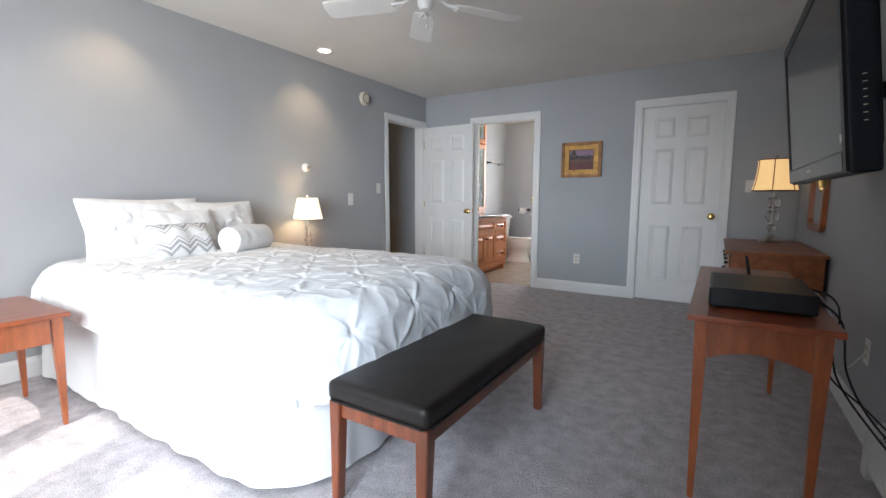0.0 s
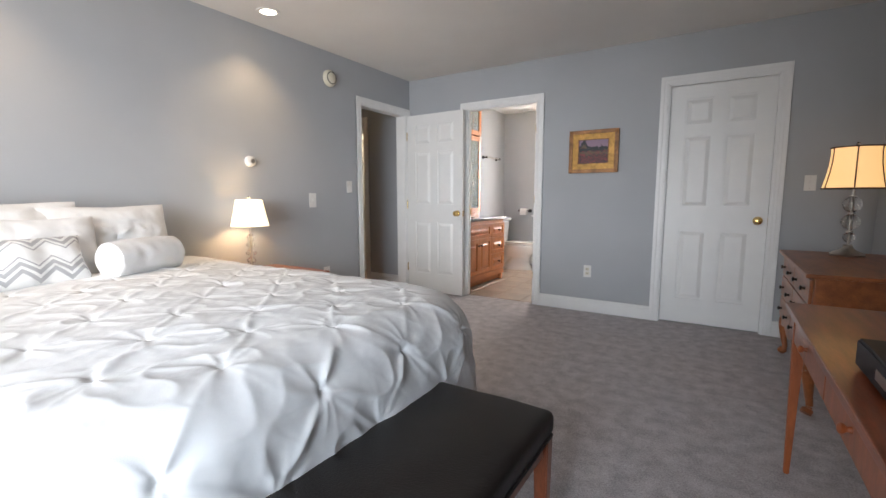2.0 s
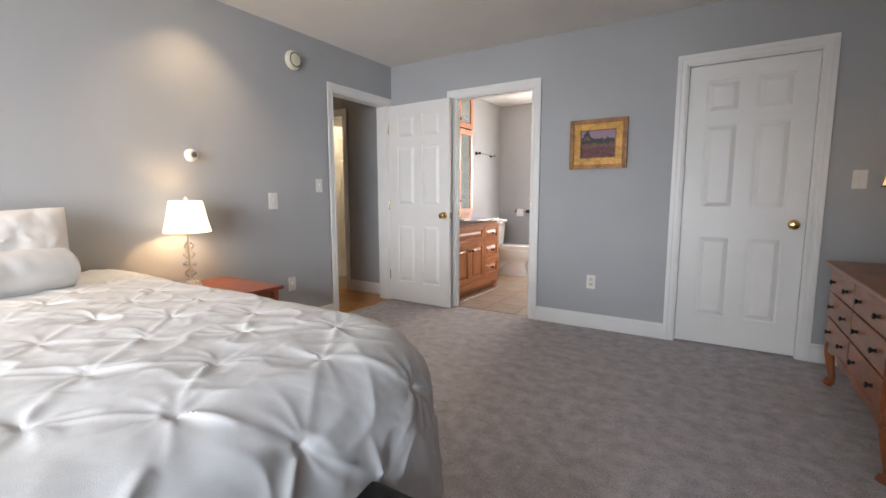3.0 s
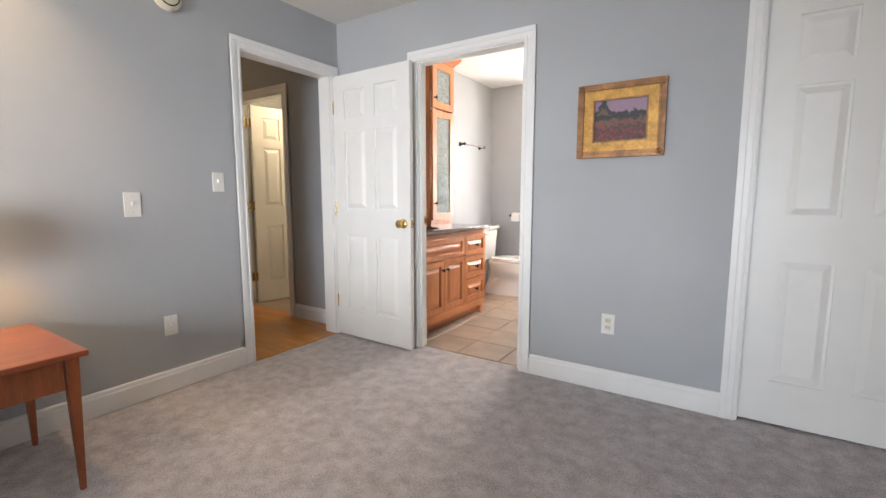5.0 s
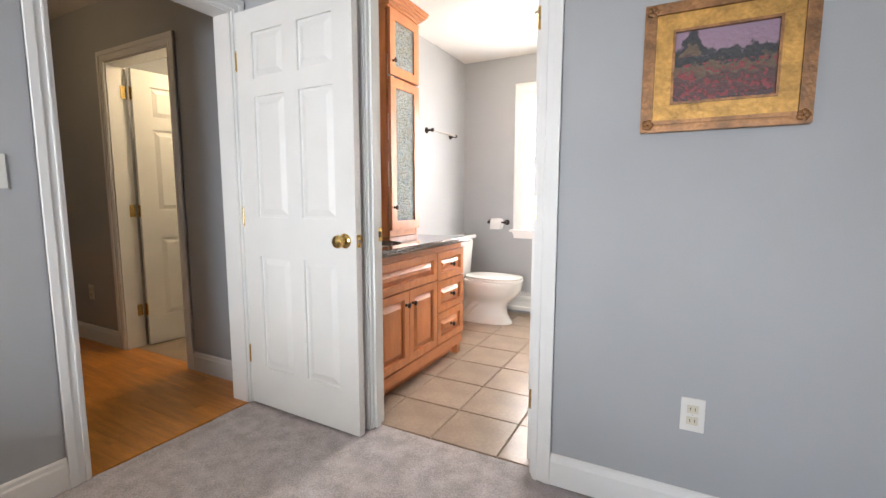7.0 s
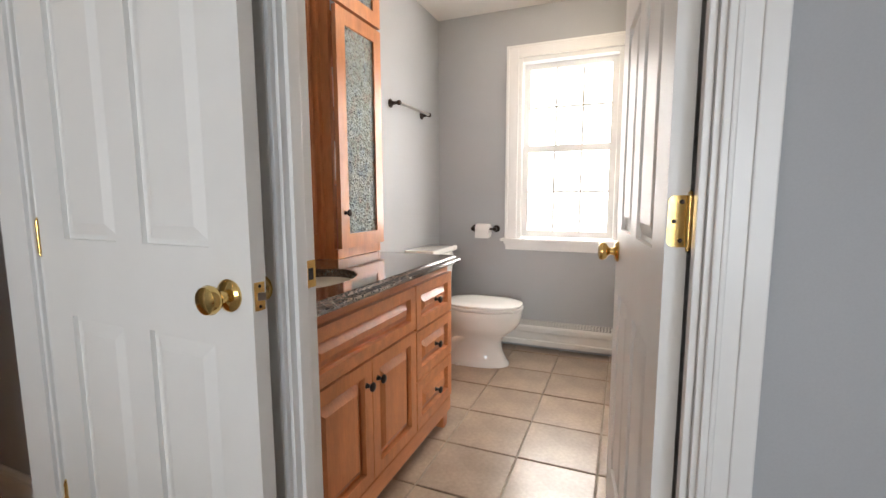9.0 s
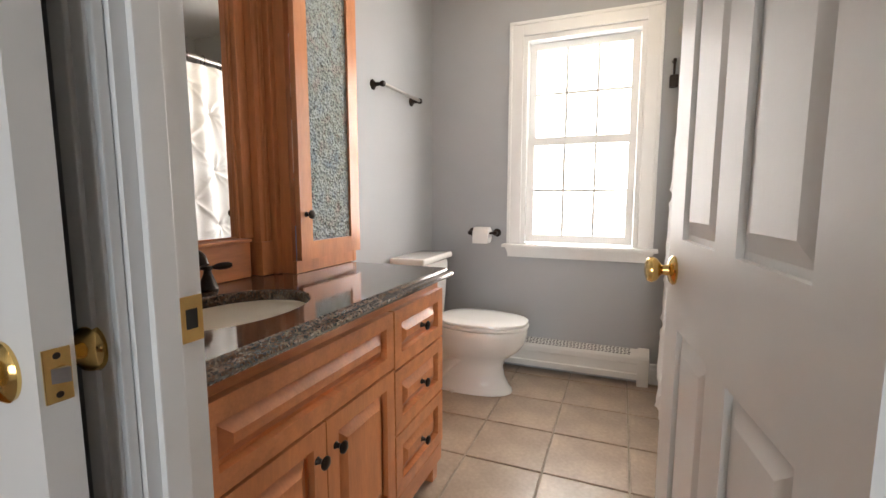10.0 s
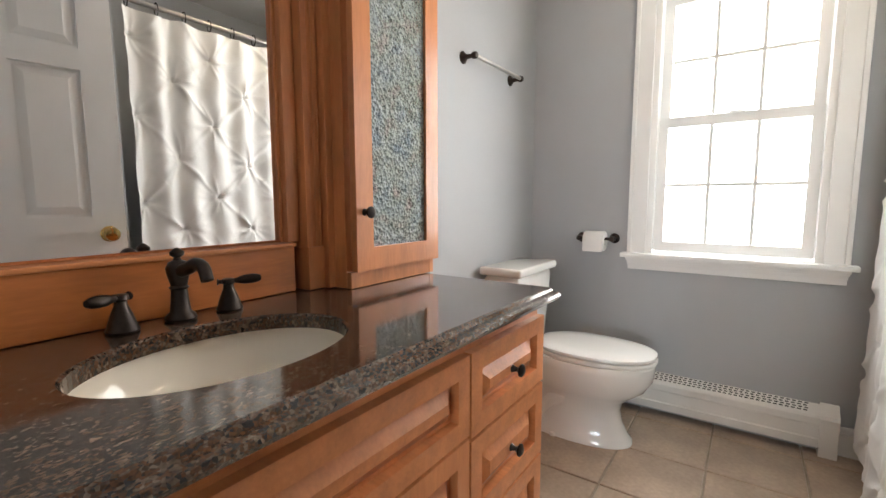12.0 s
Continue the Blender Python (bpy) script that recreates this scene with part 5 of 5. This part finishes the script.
# faucet set
FX = -3.165
fc = thing("faucet", pose(FX, 5.77, VZ), "dark bronze widespread faucet with lever handles", "faucet")
part("body", lathe([(0, 0), (0.027, 0), (0.029, 0.005), (0.027, 0.010), (0.019, 0.018), (0.016, 0.04), (0.0145, 0.062), (0.018, 0.066), (0.0145, 0.070), (0.0165, 0.078), (0.021, 0.095), (0.022, 0.105), (0.016, 0.116), (0.008, 0.120), (0.006, 0.125), (0.013, 0.130), (0.013, 0.136), (0.005, 0.143), (0, 0.145)], 24), BRONZE, fc, "", True)
pts = curve_points([(0.01, 0, 0.098), (0.045, 0, 0.108), (0.075, 0, 0.118), (0.100, 0, 0.112), (0.112, 0, 0.090)], 6)
part("spout", tube(pts, [0.013 - 0.002 * i / len(pts) for i in range(len(pts))], 14), BRONZE, fc, "", True)
for dy, sg in ((-0.10, -1), (0.10, 1)):
    hd = part("handle", lathe([(0, 0), (0.025, 0), (0.027, 0.004), (0.024, 0.010), (0.018, 0.030), (0.011, 0.048), (0.010, 0.056), (0.014, 0.060), (0.012, 0.068), (0, 0.070)], 22, pose(0, dy, 0)), BRONZE, fc, "", True)
    part("lever", tube(curve_points([(-0.012, dy - sg * 0.018, 0.062), (0, dy, 0.062), (0.012, dy + sg * 0.02, 0.064), (0.03, dy + sg * 0.058, 0.066)], 5), [0.008, 0.004, 0.005, 0.005, 0.005, 0.006, 0.006, 0.006, 0.005, 0.006, 0.008, 0.010, 0.0105, 0.0105, 0.0095, 0.006], 12), BRONZE, hd, "", True)

# backsplash, mirror and pilaster
MX = BXL + 0.115
bs = thing("backsplash", pose(0, 0, 0), "maple wood backsplash board below the mirror", "backsplash")
part("board", box(BXL + 0.002, MX - 0.02, VY0, 6.075, VZ + 0.001, 0.968, 0.003), BACKS, bs)
part("ledge", box(BXL + 0.002, MX - 0.010, VY0, 6.075, 0.968, 0.978, 0.003), MAPLE_H, bs)
mi = thing("vanity_mirror", pose(0, 0, 0), "large vanity mirror in a maple wood frame", "mirror")
part("mirror_glass", box(BXL + 0.06, BXL + 0.064, VY0, 6.058, 0.985, 2.25), MIRRORM, mi)
part("backing", box(BXL + 0.002, BXL + 0.059, VY0, 6.095, 0.979, 2.29), MAPLE, mi)
part("frame_stile", box(BXL + 0.0645, BXL + 0.092, 6.058, 6.095, 0.979, 2.29, 0.003), MAPLE, mi)
part("frame_rail", box(BXL + 0.0645, BXL + 0.092, VY0, 6.057, 2.23, 2.29, 0.003), MAPLE_H, mi)
part("frame_bead", box(BXL + 0.0645, BXL + 0.074, 6.050, 6.0575, 0.979, 2.229, 0.002), MAPLE, mi)
CX = -3.10
tc = thing("tall_cabinet", pose(0, 0, 0), "maple tall cabinet with pebbled glass doors on the worktop", "cabinet")
yl, yr = 6.17, 6.535
b = slab_with_holes((yl, yr), (VZ + 0.001, 2.36), [(yl + 0.02, yr - 0.02, VZ + 0.03, 2.34)], BXL + 0.012, CX - 0.022, "y")
part("body", b, MAPLE, tc)
part("back_panel", box(BXL + 0.002, BXL + 0.0115, yl, yr, VZ + 0.001, 2.36), MAPLE, tc)
for z in (1.18, 1.50, 1.90):
    part("shelf", box(BXL + 0.013, CX - 0.05, yl + 0.021, yr - 0.021, z, z + 0.018), MAPLE, tc)
part("face_stile", box(CX - 0.0215, CX - 0.004, yr - 0.022, yr, VZ + 0.001, 2.36, 0.002), MAPLE, tc)
part("face_rail", box(CX - 0.0215, CX - 0.004, yl, yr - 0.0225, VZ + 0.001, VZ + 0.045, 0.002), MAPLE, tc)
for z0, z1, kz in ((0.898, 1.915, 1.055), (1.93, 2.345, 2.02)):
    w, h = yr - yl - 0.004, z1 - z0
    m = pose(CX - 0.003, (yl + yr) / 2, (z0 + z1) / 2, 0, 0, 90)
    b = slab_with_holes((-w / 2, w / 2), (-h / 2, h / 2), [(-w / 2 + 0.062, w / 2 - 0.062, -h / 2 + 0.062, h / 2 - 0.062)], -0.021, 0, "x")
    bmesh.ops.bevel(b, geom=[e for e in b.edges if e.calc_face_angle(0) > 1 and max(v.co.y for v in e.verts) < -0.02], offset=0.005, segments=2, affect="EDGES")
    d = part("cabinet_door", b, MAPLE, tc, m=m)
    g = part("glass_pane", box(-w / 2 + 0.058, w / 2 - 0.058, -0.012, -0.008, -h / 2 + 0.058, h / 2 - 0.058), PEBBLE, d, "pebbled obscure glass")
    g.visible_shadow = False
    part("cabinet_knob", lathe([(0, 0), (0.010, 0), (0.0075, 0.004), (0.005, 0.012), (0.010, 0.019), (0.0155, 0.022), (0.0155, 0.026), (0.010, 0.030), (0, 0.031)], 20, pose(-w / 2 + 0.03, -0.0205, kz - (z0 + z1) / 2, 90)), BRONZE, d, "dark bronze knob", True)
b = bmesh.new()
for i, (d, z0, z1) in enumerate(((0.004, 2.345, 2.362), (0.018, 2.362, 2.376), (0.032, 2.376, 2.392), (0.048, 2.392, 2.408), (0.060, 2.408, 2.425), (0.066, 2.425, 2.438))):
    box(BXL + 0.002, CX + d, yl - d * 0.5, yr + d, z0, z1, 0.003, b)
part("crown", b, MAPLE_H, tc, "stepped crown moulding")
pl = thing("fluted_pilaster", pose(0, 0, 0), "fluted maple pilaster beside the mirror", "pilaster")
b = bmesh.new()
pf0, pf1, px = 6.0965, 6.183, MX + 0.005
prof = [(pf0, BXL + 0.002), (pf0, px)]
for k in range(4):
    c = pf0 + 0.020 + k * 0.0155
    prof += [(c - 0.0058, px), (c - 0.004, px - 0.004), (c, px - 0.006), (c + 0.004, px - 0.004), (c + 0.0058, px)]
prof += [(pf1, px), (pf1, BXL + 0.002)]
ends = [[b.verts.new((x, y, z)) for y, x in prof] for z in (0.965, 2.29)]
for i in range(len(prof)):
    k = (i + 1) % len(prof)
    b.faces.new((ends[0][i], ends[0][k], ends[1][k], ends[1][i]))
b.faces.new(ends[0]), b.faces.new(ends[1])
part("fluted_shaft", b, MAPLE, pl)
part("plinth", box(BXL + 0.002, px + 0.003, pf0, pf1, VZ + 0.001, 0.965, 0.003), MAPLE, pl)
part("side_stile", box(px - 0.02, px + 0.02, pf1 - 0.035, pf1 + 0.001, VZ + 0.001, 2.29, 0.003), MAPLE, pl)
# bottles and boxes dimly seen through the obscure glass
random.seed(11)
hues = ((0.10, 0.22, 0.45), (0.62, 0.22, 0.16), (0.75, 0.72, 0.66), (0.16, 0.38, 0.22), (0.70, 0.50, 0.36), (0.55, 0.66, 0.74), (0.82, 0.82, 0.80))
tones = [material("shelf_item_paint_%s" % "abcdefg"[i], c, 0.4) for i, c in enumerate(hues)]
k = 0
for z in (0.882, 1.1985, 1.5185, 1.9185):
    y = yl + 0.05
    while y < yr - 0.05:
        r, hh = random.uniform(0.022, 0.034), random.uniform(0.10, 0.24)
        bt = thing("bottle", pose(CX - 0.085 - random.uniform(0, 0.02), y + r, z), "toiletry bottle on a shelf behind obscure glass", "bottle", "bottles in the tall cabinet")
        part("body", lathe([(0, 0), (r, 0), (r, hh * 0.7), (r * 0.6, hh * 0.8), (0, hh * 0.8)], 16), tones[k % 7], bt, "", True)
        part("cap", lathe([(0, hh * 0.8), (r * 0.45, hh * 0.8), (r * 0.45, hh), (0, hh)], 14), tones[(k * 3 + 2) % 7], bt, "", True)
        y += 2 * r + random.uniform(0.012, 0.03)
        k += 1

# ---- toilet ----
TY = 7.375
to = thing("toilet", pose(BXL, TY, 0), "white two-piece porcelain toilet with a closed lid", "toilet")


def oval_stack(levels, seg=40, cap=True):
    """Loops of (z, centre x, half length back, half length front, half width)."""
    b = bmesh.new()
    loops = []
    for z, cx, lb, lf, hw in levels:
        ring = []
        for i in range(seg):
            a = 2 * math.pi * i / seg
            c, s = math.cos(a), math.sin(a)
            ring.append(b.verts.new((cx + (lf if c > 0 else lb) * (abs(c) ** 0.9) * (1 if c > 0 else -1), hw * (abs(s) ** 0.85) * (1 if s > 0 else -1), z)))
        loops.append(ring)
    for lo, hi in zip(loops, loops[1:]):
        for i in range(seg):
            b.faces.new((lo[i], lo[(i + 1) % seg], hi[(i + 1) % seg], hi[i]))
    if cap:
        b.faces.new(loops[0]), b.faces.new(loops[-1])
    return b


part("bowl", oval_stack([(0.0, 0.42, 0.27, 0.262, 0.128), (0.015, 0.42, 0.268, 0.258, 0.126), (0.035, 0.42, 0.262, 0.240, 0.114), (0.09, 0.42, 0.25, 0.215, 0.100), (0.15, 0.43, 0.235, 0.196, 0.096), (0.19, 0.44, 0.225, 0.200, 0.106), (0.225, 0.45, 0.225, 0.232, 0.132), (0.26, 0.455, 0.23, 0.272, 0.160), (0.305, 0.46, 0.235, 0.294, 0.178), (0.35, 0.46, 0.24, 0.302, 0.186), (0.378, 0.46, 0.24, 0.303, 0.187), (0.384, 0.46, 0.235, 0.298, 0.183)]), PORCELAIN, to, "", True)
part("trapway", tube(curve_points([(0.50, -0.052, 0.16), (0.42, -0.068, 0.195), (0.33, -0.080, 0.15), (0.25, -0.078, 0.05)], 6), 0.034, 14), PORCELAIN, to, "", True)
part("seat", oval_stack([(0.386, 0.465, 0.22, 0.298, 0.180), (0.392, 0.465, 0.222, 0.303, 0.184), (0.402, 0.465, 0.222, 0.303, 0.184), (0.406, 0.465, 0.22, 0.30, 0.181)]), PLASTIC, to, "", True)
part("lid", oval_stack([(0.4075, 0.465, 0.22, 0.296, 0.178), (0.413, 0.465, 0.223, 0.302, 0.183), (0.423, 0.465, 0.222, 0.300, 0.181), (0.429, 0.465, 0.20, 0.275, 0.160), (0.432, 0.465, 0.12, 0.17, 0.10)]), PORCELAIN, to, "", True)
b = box(0.025, 0.215, -0.205, 0.205, 0.36, 0.735, 0.035, None, 4)
for v in b.verts:
    f = (0.735 - v.co.z) / 0.375
    v.co.y *= 1 - 0.10 * f
    v.co.x = 0.025 + (v.co.x - 0.025) * (1 - 0.12 * f)
part("tank", b, PORCELAIN, to, "", True)
b = box(0.015, 0.232, -0.222, 0.222, 0.735, 0.775, 0.016, None, 4)
part("tank_lid", b, PORCELAIN, to, "", True)
part("flush_lever", tube([(0.215, -0.15, 0.69), (0.232, -0.15, 0.69), (0.236, -0.10, 0.685), (0.236, -0.075, 0.68)], [0.009, 0.009, 0.007, 0.008], 10), NICKEL, to, "chrome flush lever", True)
for sy in (-1, 1):
    part("bolt_cap", lathe([(0, 0.0), (0.014, 0.0), (0.012, 0.014), (0, 0.018)], 14, pose(0.36, sy * 0.122, 0.0)), PORCELAIN, to, "", True)
baseboard_heater("baseboard_heater", pose(-3.29, BYF, 0), 1.385, "white metal baseboard heater under the bathroom window")


def wall_post(bm_m, parent):
    return part("post", lathe([(0, 0), (0.026, 0), (0.027, 0.005), (0.020, 0.011), (0.011, 0.02), (0.009, 0.045), (0.014, 0.052), (0.016, 0.062), (0.012, 0.072), (0, 0.075)], 22, bm_m), BRONZE, parent, "", True)


tb = thing("towel_bar", pose(BXL, 7.255, 1.695), "dark bronze towel bar on the wall beside the toilet", "towel bar")
for y in (-0.225, 0.225):
    wall_post(pose(0, y, 0, 0, 90, 0), tb)
part("bar", tube([(0.062, -0.235, 0), (0.062, 0.235, 0)], 0.0085, 14), NICKEL, tb, "", True)
tp = thing("toilet_paper_holder", pose(-2.92, BYF, 0.885), "dark bronze holder with a paper roll beside the window", "paper holder")
for x in (-0.085, 0.085):
    wall_post(pose(x, 0, 0, 90), tp)
part("roller", tube([(-0.085, -0.062, 0), (0.085, -0.062, 0)], 0.008, 12), BRONZE, tp, "", True)
part("paper_roll", lathe([(0.02, -0.052), (0.050, -0.052), (0.052, -0.048), (0.052, 0.048), (0.050, 0.052), (0.02, 0.052), (0.02, -0.052)], 32, pose(0.0, -0.062, -0.012, 0, 90, 0)), PAPER, tp, "white toilet paper roll", True)
part("loose_sheet", box(-0.05, 0.05, -0.1155, -0.1140, -0.065, -0.012), PAPER, tp)

# ---- shower curtain, rod and tub ----
QX = -1.80
rd = thing("curtain_rod", pose(QX, 0, 2.02), "chrome shower curtain rod between two walls", "curtain rod")
part("bar", tube([(0, 6.222, 0), (0, BYF, 0)], 0.0125, 14), NICKEL, rd, "", True)
part("flange", lathe([(0, 0), (0.035, 0), (0.03, 0.012), (0.015, 0.02), (0, 0.02)], 20, pose(0, BYF, 0, 90)), NICKEL, rd, "", True)
y0, y1, ny, nz = 6.27, 7.72, 260, 200
b = bmesh.new()
grid = []
for i in range(ny + 1):
    row = []
    u = i / ny
    for k in range(nz + 1):
        w = k / nz
        y, z = y0 + (y1 - y0) * u, 1.985 - w * 1.905
        wave = 0.016 * math.sin(2 * math.pi * 9.5 * u + 1.4 * noise.noise((u * 5, w * 1.5, 2))) * (0.75 - 0.35 * w)
        x = QX + wave - 0.022 * tuck(y, z, 0.37) - 0.005 * noise.noise((y * 11, z * 9, 3)) - 0.05 * w * noise.noise((y * 2.2, 0.3, 8)) - 0.055 * w
        row.append(b.verts.new((x, y + 0.012 * noise.noise((y * 6, z * 6, 9)), z - 0.010 * abs(math.sin(math.pi * 6 * u)) * max(0, 1 - w * 8))))
    grid.append(row)
for i in range(ny):
    for k in range(nz):
        b.faces.new((grid[i][k], grid[i + 1][k], grid[i + 1][k + 1], grid[i][k + 1]))
sc = part("shower_curtain", b, CURTAINM, smooth=True)
tagged(sc, "white pintuck shower curtain hanging from the rod", "shower curtain")
for i in range(12):
    y = y0 + 0.02 + (y1 - y0 - 0.04) * i / 11
    rg = part("curtain_ring", tube([(QX + 0.020 * math.sin(a), y, 2.012 + 0.030 * math.cos(a)) for a in [2 * math.pi * j / 16 for j in range(17)]], 0.0025, 6), BRONZE, smooth=True)
    tagged(rg, "dark metal curtain ring on the rod", "curtain ring", "curtain rings")
tubm = thing("bathtub", pose(0, 0, 0), "white bathtub behind the shower curtain", "bathtub")
b = slab_with_holes((QX + 0.03, BXR - 0.002), (6.222, BYF - 0.002), [(QX + 0.11, BXR - 0.09, 6.32, BYF - 0.10)], 0.06, 0.44, "z")
part("surround", b, PORCELAIN, tubm)
part("tub_floor", box(QX + 0.031, BXR - 0.003, 6.223, BYF - 0.003, 0.0, 0.0595), PORCELAIN, tubm)
structure("wall_tub_end", slab_with_holes((QX - 0.03, BXR), (0, H), [], 6.12, 6.22, "x"), PAINT, "gray end wall of the bathtub alcove")
hk = thing("robe_hook", pose(-1.845, BYF, 1.80), "dark hook with a hanging brush beside the window", "hook")
part("post", lathe([(0, 0), (0.012, 0), (0.010, 0.01), (0.006, 0.02), (0.009, 0.035), (0, 0.038)], 16, pose(0, 0, 0.06, 90)), BRONZE, hk, "", True)
part("hanger", box(-0.006, 0.006, -0.032, -0.020, -0.02, 0.07, 0.003), BRONZE, hk)
part("block", box(-0.022, 0.022, -0.040, -0.012, -0.085, -0.018, 0.006), BRONZE, hk)
cl = thing("ceiling_light", pose(-2.26, 6.98, H), "small frosted flush ceiling light in the bathroom", "ceiling light")
part("base_ring", lathe([(0, 0), (0.10, 0), (0.10, -0.02), (0, -0.02)], 32), NICKEL, cl, "", True)
part("diffuser", lathe([(0.095, -0.02), (0.088, -0.055), (0.05, -0.08), (0, -0.086)], 32), emitter("lit_frosted_glass", (1.0, 0.84, 0.62), 3.0), cl, "lit frosted glass diffuser", True)
lamp("bathroom_bulb", "POINT", pose(-2.26, 6.98, H - 0.13), 9, (1.0, 0.82, 0.58), radius=0.05)

# ---- floors, piece by piece ----
P = 0.3305
gx0, gy0 = -2.337, 7.011
tagged(part("floor_bathroom", box(BXL, BXR, YF + 0.062, BYF, -0.02, -0.0065), GROUT), "tan grout bed under the bathroom tiles", kind="structure")
bed_tiles = bpy.data.objects["floor_bathroom"]
tile_mesh = {}


def tile(x0, x1, y0, y1):
    key = (round(x1 - x0, 3), round(y1 - y0, 3))
    if key not in tile_mesh:
        b = box(-key[0] / 2, key[0] / 2, -key[1] / 2, key[1] / 2, -0.008, 0.0, 0)
        bmesh.ops.bevel(b, geom=[e for e in b.edges if min(v.co.z for v in e.verts) > -0.001], offset=0.003, segments=1, affect="EDGES")
        tile_mesh[key] = mesh_of("tile", b, TILE)
    ob = new("tile", tile_mesh[key])
    ob.parent = bed_tiles
    ob.matrix_basis = pose((x0 + x1) / 2, (y0 + y1) / 2, 0.0008 * random.uniform(-1, 1), random.uniform(-0.1, 0.1), random.uniform(-0.1, 0.1))


random.seed(5)
for i in range(-4, 5):
    for k in range(-6, 4):
        x0, x1 = gx0 + i * P + 0.0035, gx0 + (i + 1) * P - 0.0035
        y0, y1 = gy0 + k * P + 0.0035, gy0 + (k + 1) * P - 0.0035
        x0, x1, y0, y1 = max(x0, BXL + 0.002), min(x1, BXR - 0.002), max(y0, YF + 0.064), min(y1, BYF - 0.002)
        if x1 - x0 > 0.02 and y1 - y0 > 0.02:
            if y0 < YF + T - 0.05 and (x1 < BATH[0] or x0 > BATH[1]):
                continue
            tile(x0, x1, y0, y1)

tagged(part("floor_hall", box(HX0, XL - 0.004, HY0, HY1 + 0.06, -0.02, -0.0085), GAP_SHADE), "subfloor under the oak boards of the hallway", kind="structure")
hall_floor = bpy.data.objects["floor_hall"]
W = 0.0825
board_mesh = {}
random.seed(8)
row, y = 0, HY0
while y < HY1 + 0.05:
    x = HX0
    while x < XL - 0.01:
        ln = min(random.choice((0.55, 0.8, 1.05, 1.3)), XL - 0.006 - x)
        wd = min(W, HY1 + 0.058 - y)
        key = (round(ln, 3), round(wd, 3))
        if key not in board_mesh:
            b = box(0, key[0] - 0.001, 0, key[1] - 0.001, -0.0085, 0, 0)
            bmesh.ops.bevel(b, geom=[e for e in b.edges if min(v.co.z for v in e.verts) > -0.001], offset=0.0008, segments=1, affect="EDGES")
            board_mesh[key] = mesh_of("board", b, OAK)
        ob = new("board", board_mesh[key])
        ob.parent = hall_floor
        ob.matrix_basis = pose(x, y, 0.0003 * random.uniform(-1, 1))
        x += ln
    y += W
tagged(part("floor_room_beyond", box(-5.5, -3.52, HY1 + 0.061, 7.4, -0.02, -0.001), TILE), "beige tiled floor of the room beyond the hallway", kind="structure")
